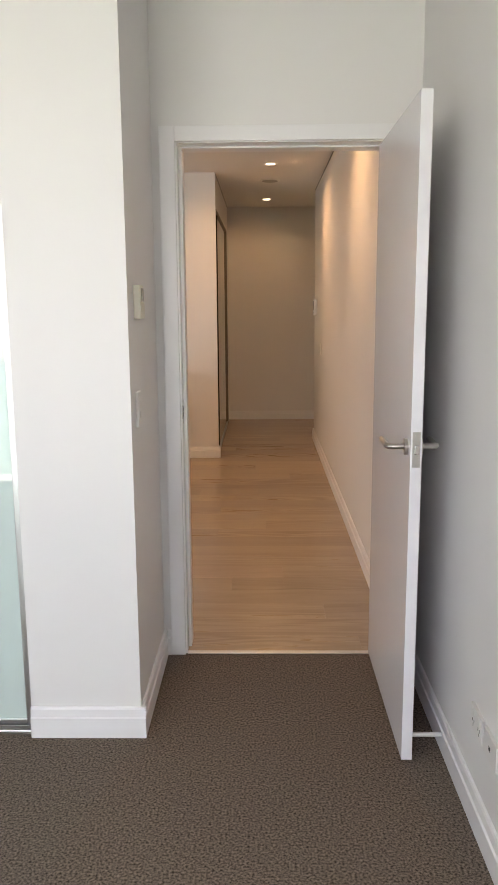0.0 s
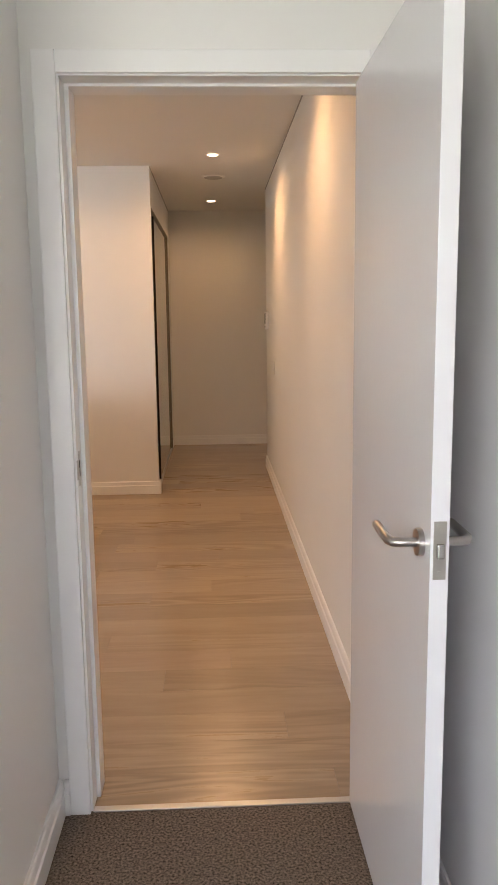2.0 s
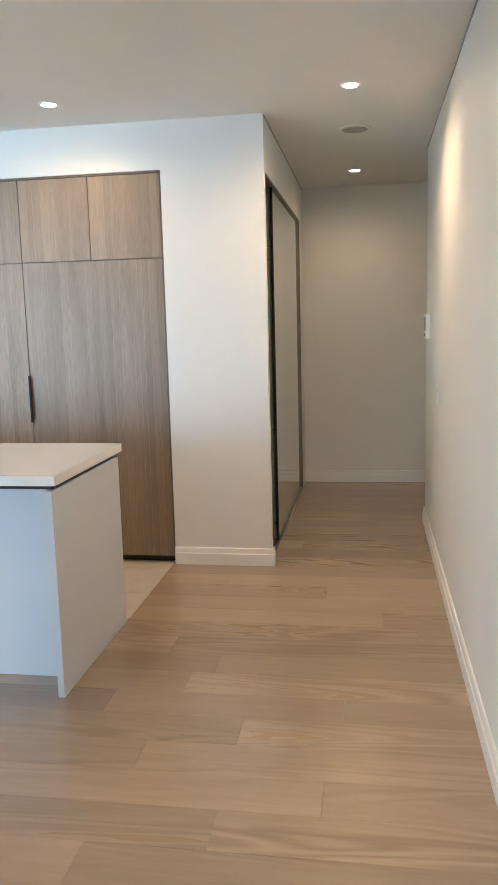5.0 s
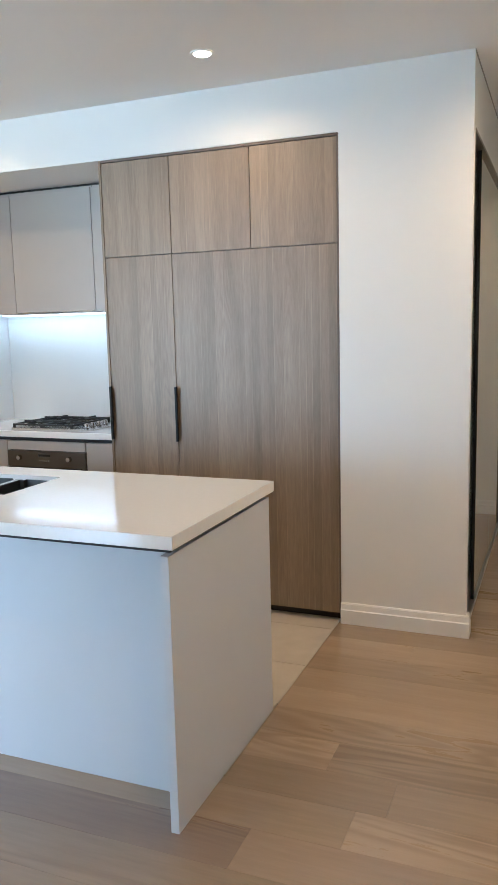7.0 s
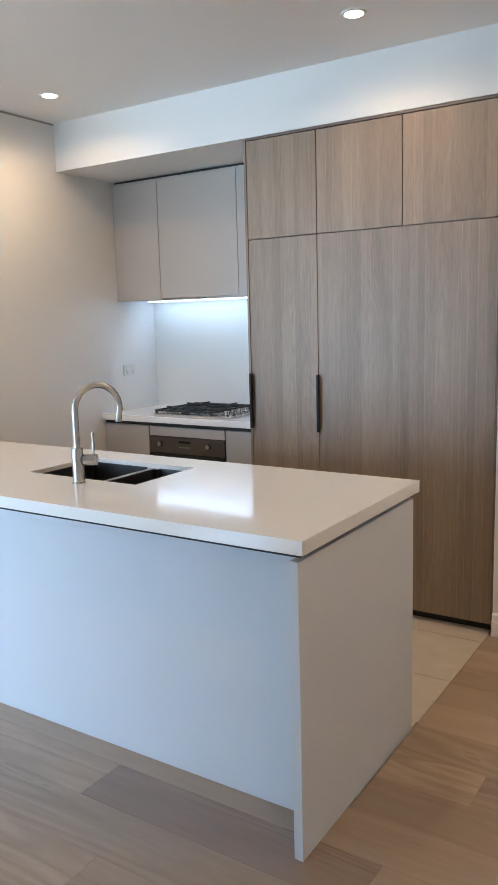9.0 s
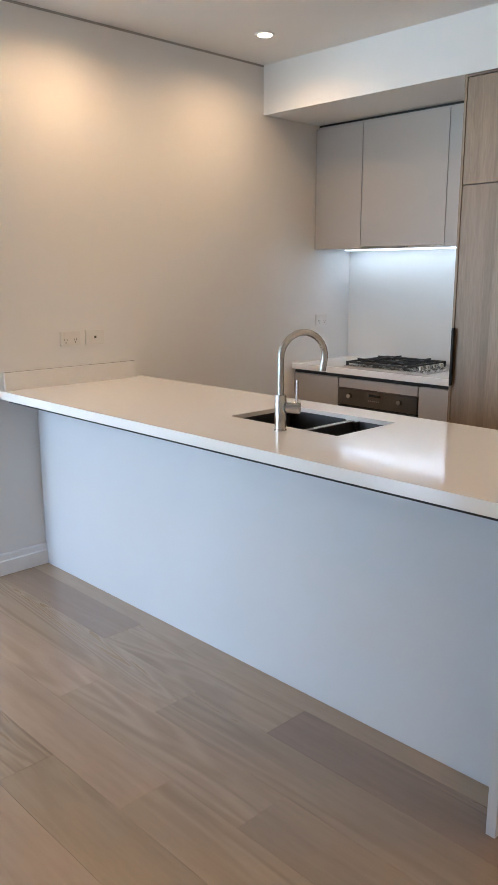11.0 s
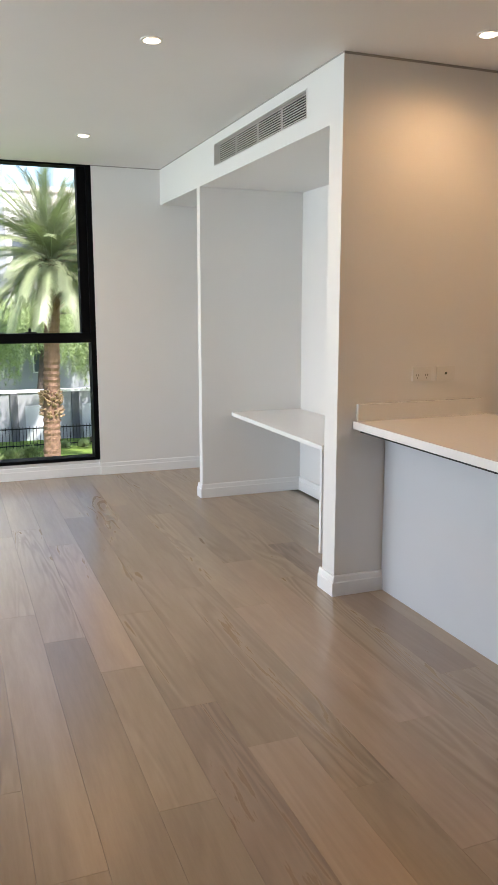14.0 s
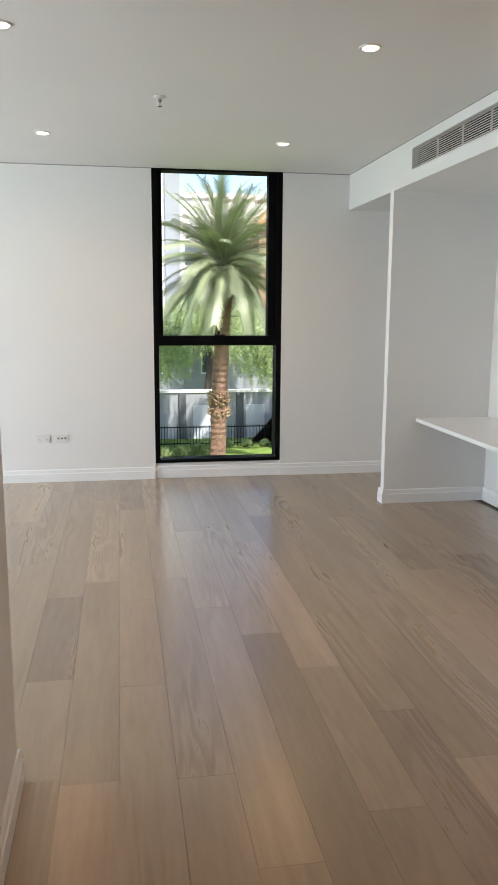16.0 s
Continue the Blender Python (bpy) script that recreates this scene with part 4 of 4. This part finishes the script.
PX, PY = -24.0, 9.02
palm = placed("palm_tree", (PX, PY, GZ), "tall date palm with a shaggy trunk and arching fronds", "palm tree", "", "")
bm = bmesh.new()
pts, rad = [], []
for i in range(70):
    z = GZ - 0.1 + i * 0.091
    t = i / 69
    r = 0.255 - 0.045 * t + 0.018 * (i % 2) + rg.uniform(-0.01, 0.01)
    pts.append((PX, PY - 0.05 + 0.26 * t ** 1.5, z))
    rad.append(r)
tube(bm, pts, rad, 18)
for v in bm.verts:
    v.co += Vector((rg.uniform(-1, 1), rg.uniform(-1, 1), rg.uniform(-1, 1))) * 0.014
part("trunk", bm, PALMBARK, palm, "ringed brown palm trunk")
bm = bmesh.new()
for k in range(150):
    a, z = rg.uniform(0, math.tau), rg.uniform(-1.85, -1.05)
    r = 0.27
    c = Vector((PX + r * math.cos(a), PY + r * math.sin(a), z))
    o = Vector((math.cos(a), math.sin(a), rg.uniform(0.2, 0.9))).normalized()
    rod(bm, c, c + o * rg.uniform(0.07, 0.15), rg.uniform(0.03, 0.05), 0.015, 6)
part("frond_stubs", bm, mat("palm_stub", (0.36, 0.24, 0.15), 0.9, vary=0.4, scale=12), palm, "collar of old cut frond stubs")
bm = bmesh.new()
for k in range(200):
    a, z = rg.uniform(0, math.tau), rg.uniform(1.4, 2.95)
    r = 0.2 + 0.14 * max(0, (z - 1.6) / 1.3)
    c = Vector((PX + r * math.cos(a), PY + 0.14 + r * math.sin(a), z))
    o = Vector((math.cos(a), math.sin(a), 1.0)).normalized()
    rod(bm, c, c + o * rg.uniform(0.12, 0.26), 0.04, 0.015, 6)
part("boot_collar", bm, PALMBARK, palm, "dark shaggy frond bases under the crown")
meshes = [frond_mesh(dr, 20 + i) for i, dr in enumerate((0.4, 0.65, 0.9, 1.05, 1.15))]
HEART = Vector((0, 0.16, 3.08 - GZ))
NF = 86
for i in range(NF):
    t = i / NF
    el = 80 - 98 * t ** 0.85 + rg.uniform(-6, 6)
    me = meshes[min(4, int(t * 5.2))]
    ob = new("frond", me)
    ob.parent = palm
    az = i * 137.5 + rg.uniform(-8, 8)
    sc = rg.uniform(0.86, 1.06) * (0.95 if t < 0.12 else 1.03)
    ob.matrix_local = Matrix.Translation(HEART + Vector((0, 0, -0.5 * t))) @ Euler((radians(rg.uniform(-25, 25)), radians(-el), radians(az))).to_matrix().to_4x4() @ Matrix.Diagonal((sc, sc, sc, 1))


def pepper_tree(x, y, h, spread, strands, seed):
    r = random.Random(seed)
    tr = placed("pepper_tree", (x, y, GZ), "weeping pepper tree with hanging feathery foliage", "tree", "garden trees", "")
    bm = bmesh.new()
    tube(bm, [(x, y, GZ - 0.1), (x + 0.05, y - 0.08, GZ + h * 0.3), (x, y + 0.1, GZ + h * 0.62)], [0.22, 0.17, 0.12], 12)
    part("trunk", bm, BARK, tr, "dark leaning trunk", True)
    tips = []
    for i in range(9):
        a = i * math.tau / 9 + r.uniform(-0.2, 0.2)
        ra = spread * r.uniform(0.55, 0.9)
        e = Vector((x + ra * math.cos(a), y + ra * math.sin(a), GZ + h * r.uniform(0.85, 1.0)))
        m_ = Vector((x + ra * 0.45 * math.cos(a), y + ra * 0.45 * math.sin(a), GZ + h * 0.86))
        bm = bmesh.new()
        tube(bm, [(x, y + 0.08, GZ + h * 0.55), m_, e], [0.09, 0.06, 0.02], 8)
        part("limb", bm, BARK, tr, "", True)
        tips += [m_, e, (m_ + e) / 2]
    quads = []
    for i in range(strands):
        c = r.choice(tips) + Vector((r.gauss(0, 0.42), r.gauss(0, 0.42), r.gauss(0, 0.28)))
        ln = r.uniform(0.5, 1.7)
        n = int(ln * 13)
        lean = Vector((r.uniform(-0.16, 0.16), r.uniform(-0.16, 0.16), 0))
        for k in range(n):
            p = c + Vector((0, 0, -ln * k / n)) + lean * k / n
            for sd in (-1, 1):
                a = r.uniform(0, math.tau)
                d = Vector((math.cos(a), math.sin(a), -r.uniform(0.4, 1.2))).normalized()
                s = d.cross(Vector((r.uniform(-1, 1), r.uniform(-1, 1), 0.3))).normalized()
                quads.append((p, d, s, r.uniform(0.1, 0.17), r.uniform(0.014, 0.024)))
    leafy("crown", quads, LEAF, tr, "feathery light green hanging leaves")


pepper_tree(-27.2, 6.5, 4.9, 2.0, 760, 1)
pepper_tree(-27.6, 11.7, 4.6, 1.7, 560, 2)
pepper_tree(-33.5, 9.8, 5.6, 2.2, 700, 3)

fence = placed("garden_fence", (-28.4, 10, GZ), "black steel bar fence along the lawn", "fence", "", "")
for z in (0.1, 0.72):
    bpart("rail", (-28.42, 5.0, GZ + z), (-28.38, 15.0, GZ + z + 0.04), BLACKM, fence)
pm = None
for i in range(84):
    y = 5.0 + i * 0.12
    if pm is None:
        pm = bpart("bar", (-28.41, y - 0.009, GZ), (-28.39, y + 0.009, GZ + 0.82), BLACKM, fence)
    else:
        q = new("bar", pm.data)
        q.parent, q.location = fence, (0, i * 0.12, 0)

gw = placed("garden_wall", (-30.2, 10, GZ), "grey rendered wall with pale garage doors", "wall", "", "")
bpart("wall_body", (-30.4, 3.0, GZ), (-30.2, 17.0, GZ + 1.85), RENDER_G, gw)
bpart("coping", (-30.45, 3.0, GZ + 1.85), (-30.15, 17.0, GZ + 1.95), RENDER_W, gw)
for y in (6.2, 8.75, 10.9, 13.2):
    bpart("garage_door", (-30.2, y, GZ), (-30.17, y + 0.75, GZ + 1.35), GARAGE, gw)
for y in (8.2, 10.5, 12.6):
    bpart("pier", (-30.2, y, GZ), (-30.08, y + 0.28, GZ + 1.85), mat("dark_pier", (0.1, 0.105, 0.115), 0.8), gw)

ramp = bmesh.new()
vv = [ramp.verts.new(p) for p in ((-29.2, 10.9, GZ), (-29.2, 13.5, GZ), (-29.2, 13.5, GZ + 1.6), (-29.2, 11.9, GZ + 1.1))]
f = ramp.faces.new(vv)
bmesh.ops.solidify(ramp, geom=[f], thickness=0.15)
tagged(part("sloping_wall", ramp, mat("brown_wall", (0.25, 0.19, 0.16), 0.85, vary=0.2)), "brown sloping garden wall beside the fence", "wall")


def shrub(x, y, h, seed, m):
    r = random.Random(seed)
    s = placed("shrub", (x, y, GZ), "low leafy garden shrub", "shrub", "garden shrubs", "")
    quads = []
    for i in range(420):
        a, e = r.uniform(0, math.tau), r.uniform(0.1, 1.5)
        d = Vector((math.cos(a) * math.cos(e), math.sin(a) * math.cos(e), math.sin(e)))
        p = Vector((x, y, GZ)) + d * h * r.uniform(0.3, 0.9)
        quads.append((p, (d + Vector((r.uniform(-.5, .5), r.uniform(-.5, .5), 0.2))).normalized(), d.orthogonal().normalized(), r.uniform(0.12, 0.22), 0.025))
    leafy("leaves", quads, m, s)
    bm = bmesh.new()
    for i in range(5):
        a = i * 1.25
        rod(bm, (x, y, GZ - 0.02), (x + 0.3 * h * math.cos(a), y + 0.3 * h * math.sin(a), GZ + h * 0.5), 0.015, 0.006, 6)
    part("stems", bm, BARK, s)


for i, (x, y, h) in enumerate(((-25.4, 7.2, 0.5), (-25.7, 7.9, 0.45), (-26.0, 8.5, 0.5), (-25.2, 6.6, 0.5), (-28.1, 10.6, 0.16), (-28.1, 11.3, 0.14), (-28.15, 12.0, 0.16), (-28.1, 9.9, 0.14))):
    shrub(x, y, h, 40 + i, SHRUB if i < 4 else LEAF)


def building(name, x0, x1, y0, y1, ztop, wallm, label, rows, cols, win_w, win_h, first, roof_h=0.0, roofm=None):
    b = placed(name, ((x0 + x1) / 2, (y0 + y1) / 2, GZ), label, "building", "", "")
    bpart("wall", (x0, y0, GZ), (x1, y1, ztop), wallm, b)
    if roof_h:
        bm = bmesh.new()
        o = 0.5
        c = [bm.verts.new(p) for p in ((x0 - o, y0 - o, ztop), (x1 + o, y0 - o, ztop), (x1 + o, y1 + o, ztop), (x0 - o, y1 + o, ztop))]
        ym = (y0 + y1) / 2
        t = [bm.verts.new(p) for p in ((x0 + 2, ym, ztop + roof_h), (x1 - 2, ym, ztop + roof_h))]
        bm.faces.new((c[0], c[1], t[1], t[0]))
        bm.faces.new((c[2], c[3], t[0], t[1]))
        bm.faces.new((c[1], c[2], t[1]))
        bm.faces.new((c[3], c[0], t[0]))
        bm.faces.new(c[::-1])
        part("roof", bm, roofm, b)
    else:
        bpart("parapet", (x0 - 0.15, y0 - 0.15, ztop), (x1 + 0.15, y1 + 0.15, ztop + 0.35), wallm, b)
    for r in range(rows):
        for c in range(cols):
            y = y0 + (c + 0.5) * (y1 - y0) / cols
            z = GZ + first + r * 3.1
            w = bpart("window", (x1, y - win_w / 2 - 0.06, z - 0.06), (x1 + 0.05, y + win_w / 2 + 0.06, z + win_h + 0.06), RENDER_W, b)
            bpart("pane", (x1 + 0.05, y - win_w / 2, z), (x1 + 0.06, y + win_w / 2, z + win_h), FARGLASS, w)
    return b


wb = building("apartment_building", -52, -40, -8, 9.0, 15.0, RENDER_W, "white rendered apartment building with a grey corner strip", 4, 5, 1.2, 1.6, 2.2)
bpart("corner_strip", (-40.0, 8.3, GZ), (-39.8, 9.05, 15.0), RENDER_G, wb, label="blue-grey corner cladding")
building("white_building", -68, -56, 10.2, 16.5, 9.2, RENDER_W, "pale flat-roofed building behind the palm", 3, 3, 1.3, 1.5, 2.0)
building("brick_house", -56, -46, 14.2, 24.0, 6.4, BRICKW, "tan brick house with a terracotta hipped roof", 3, 4, 0.9, 1.5, 1.6, 4.2, TERRACOTTA)
building("grey_building", -38, -34.5, 3.0, 20.0, 0.6, RENDER_G, "low grey rendered building behind the wall", 1, 6, 1.0, 1.0, 2.3)

# ---- floors, piece by piece ----
oak = tagged(new("floor_oak"), "wide oak engineered floorboards in a random stagger", "floor", kind="structure")
rng = random.Random(11)
PW = 0.19


def board(x0, x1, y0, y1, timber):
    g, h = 0.0002, 0.0003
    lo = [(x0 + g, y0 + g, -0.02), (x1 - g, y0 + g, -0.02), (x1 - g, y1 - g, -0.02), (x0 + g, y1 - g, -0.02)]
    mid = [(x, y, -0.0012) for x, y, _ in lo]
    hi = [(x0 + g + h, y0 + g + h, 0.0), (x1 - g - h, y0 + g + h, 0.0), (x1 - g - h, y1 - g - h, 0.0), (x0 + g + h, y1 - g - h, 0.0)]
    fs = [(8, 9, 10, 11)]
    for a in (0, 4):
        fs += [(a + k, a + (k + 1) % 4, a + 4 + (k + 1) % 4, a + 4 + k) for k in range(4)]
    me = bpy.data.meshes.new("board")
    me.from_pydata(lo + mid + hi, [], fs)
    me.materials.append(timber)
    ob = new("board", me)
    ob.parent = oak


# butt joints by course, counted from the course that starts at y = 6.315
JOINTS = {-4: (-2.87, -3.82), -3: (-0.2, -2.13, -4.03), -2: (0.8, -2.77, -3.72), -1: (-0.2, -2.11, -4.03), 0: (0.33, -1.66, -3.56, -4.97), 1: (0.61, -1.29, -3.2),
          2: (0.05, -1.85, -2.82, -4.67), 3: (-0.5, -2.42, -3.4, -5.3), 4: (-0.17, -2.08, -3.99), 5: (0.2, -1.74, -3.64, -5.53), 6: (0.52, -1.38, -3.28), 7: (-0.14, -1.09, -2.03, -3.96),
          8: (0.19, -1.71, -3.6), 9: (0.57, -0.38, -1.35, -2.3, -4.2), 10: (-0.1, -2.0, -3.9)}
DARK_BOARDS = {(-4, -3.82), (3, -2.42), (9, -1.35), (9, -4.2)}
PALE_BOARDS = {(-2, -3.72), (4, -2.08), (6, -3.28), (1, -1.29), (7, -3.96), (-3, -2.13), (9, -0.38), (2, -4.67)}


def course_joints(k):
    """All butt joints of one course of boards, from west to east."""
    js = sorted(JOINTS.get(k, (rng.uniform(-3.5, -1.6),)))
    while js[0] > -8.0:
        js.insert(0, round(js[0] - 1.9, 3))
    while js[-1] < 3.0:
        js.append(round(js[-1] + 1.9, 3))
    return js


for k in range(-27, 33):
    y0, y1 = 6.315 + k * PW, 6.315 + (k + 1) * PW
    if y0 < 5.5:
        spans = [(-6.69, -2.165, y0, y1)]
    elif y0 < 5.577:
        spans = [(-6.69, -2.165, y0, y1), (-2.165, HX, 5.577, y1)]
    elif y1 < 8.29:
        spans = [(-6.69, HX, y0, y1)]
    elif y1 < 8.9:
        spans = [(-6.69, -3.4, y0, y1), (-3.25 if y0 < 8.3 else -0.57, HX, y0, y1)]
    else:
        spans = [(-0.57 if y0 < 9.93 else -0.05, HX if y1 < HEND else 2.6, y0, y1)]
    js = course_joints(k)
    for a, b, ya, yb in spans:
        for p, q in zip(js, js[1:]):
            x0, x1 = max(p, a), min(q, b)
            if x1 - x0 > 0.02 and ya < 12.53:
                board(x0, x1, max(ya, 1.1), min(yb, 12.53), OAK_DARK if (k, p) in DARK_BOARDS else OAK_PALE if (k, p) in PALE_BOARDS else OAK)

tl = tagged(new("floor_tile"), "beige porcelain kitchen floor tiles", "floor", kind="structure")
tm = None
for i in range(5):
    for j in range(4):
        x1, y0 = -0.578 - i * 0.6, 8.47 + j * 0.45
        x0, y1 = max(x1 - 0.597, KX), min(y0 + 0.447, 10.75)
        if x1 - x0 < 0.05:
            continue
        ob = bpart("tile", (x0, y0, -0.02), (x1, y1, 0.0), TILE, None, 0.001)
        ob.parent = tl
tagged(bpart("trim_tile_edge", (-0.5775, 8.99, -0.01), (-0.571, 9.92, 0.001), TILE), "thin metal strip between tiles and boards", "trim", kind="structure")
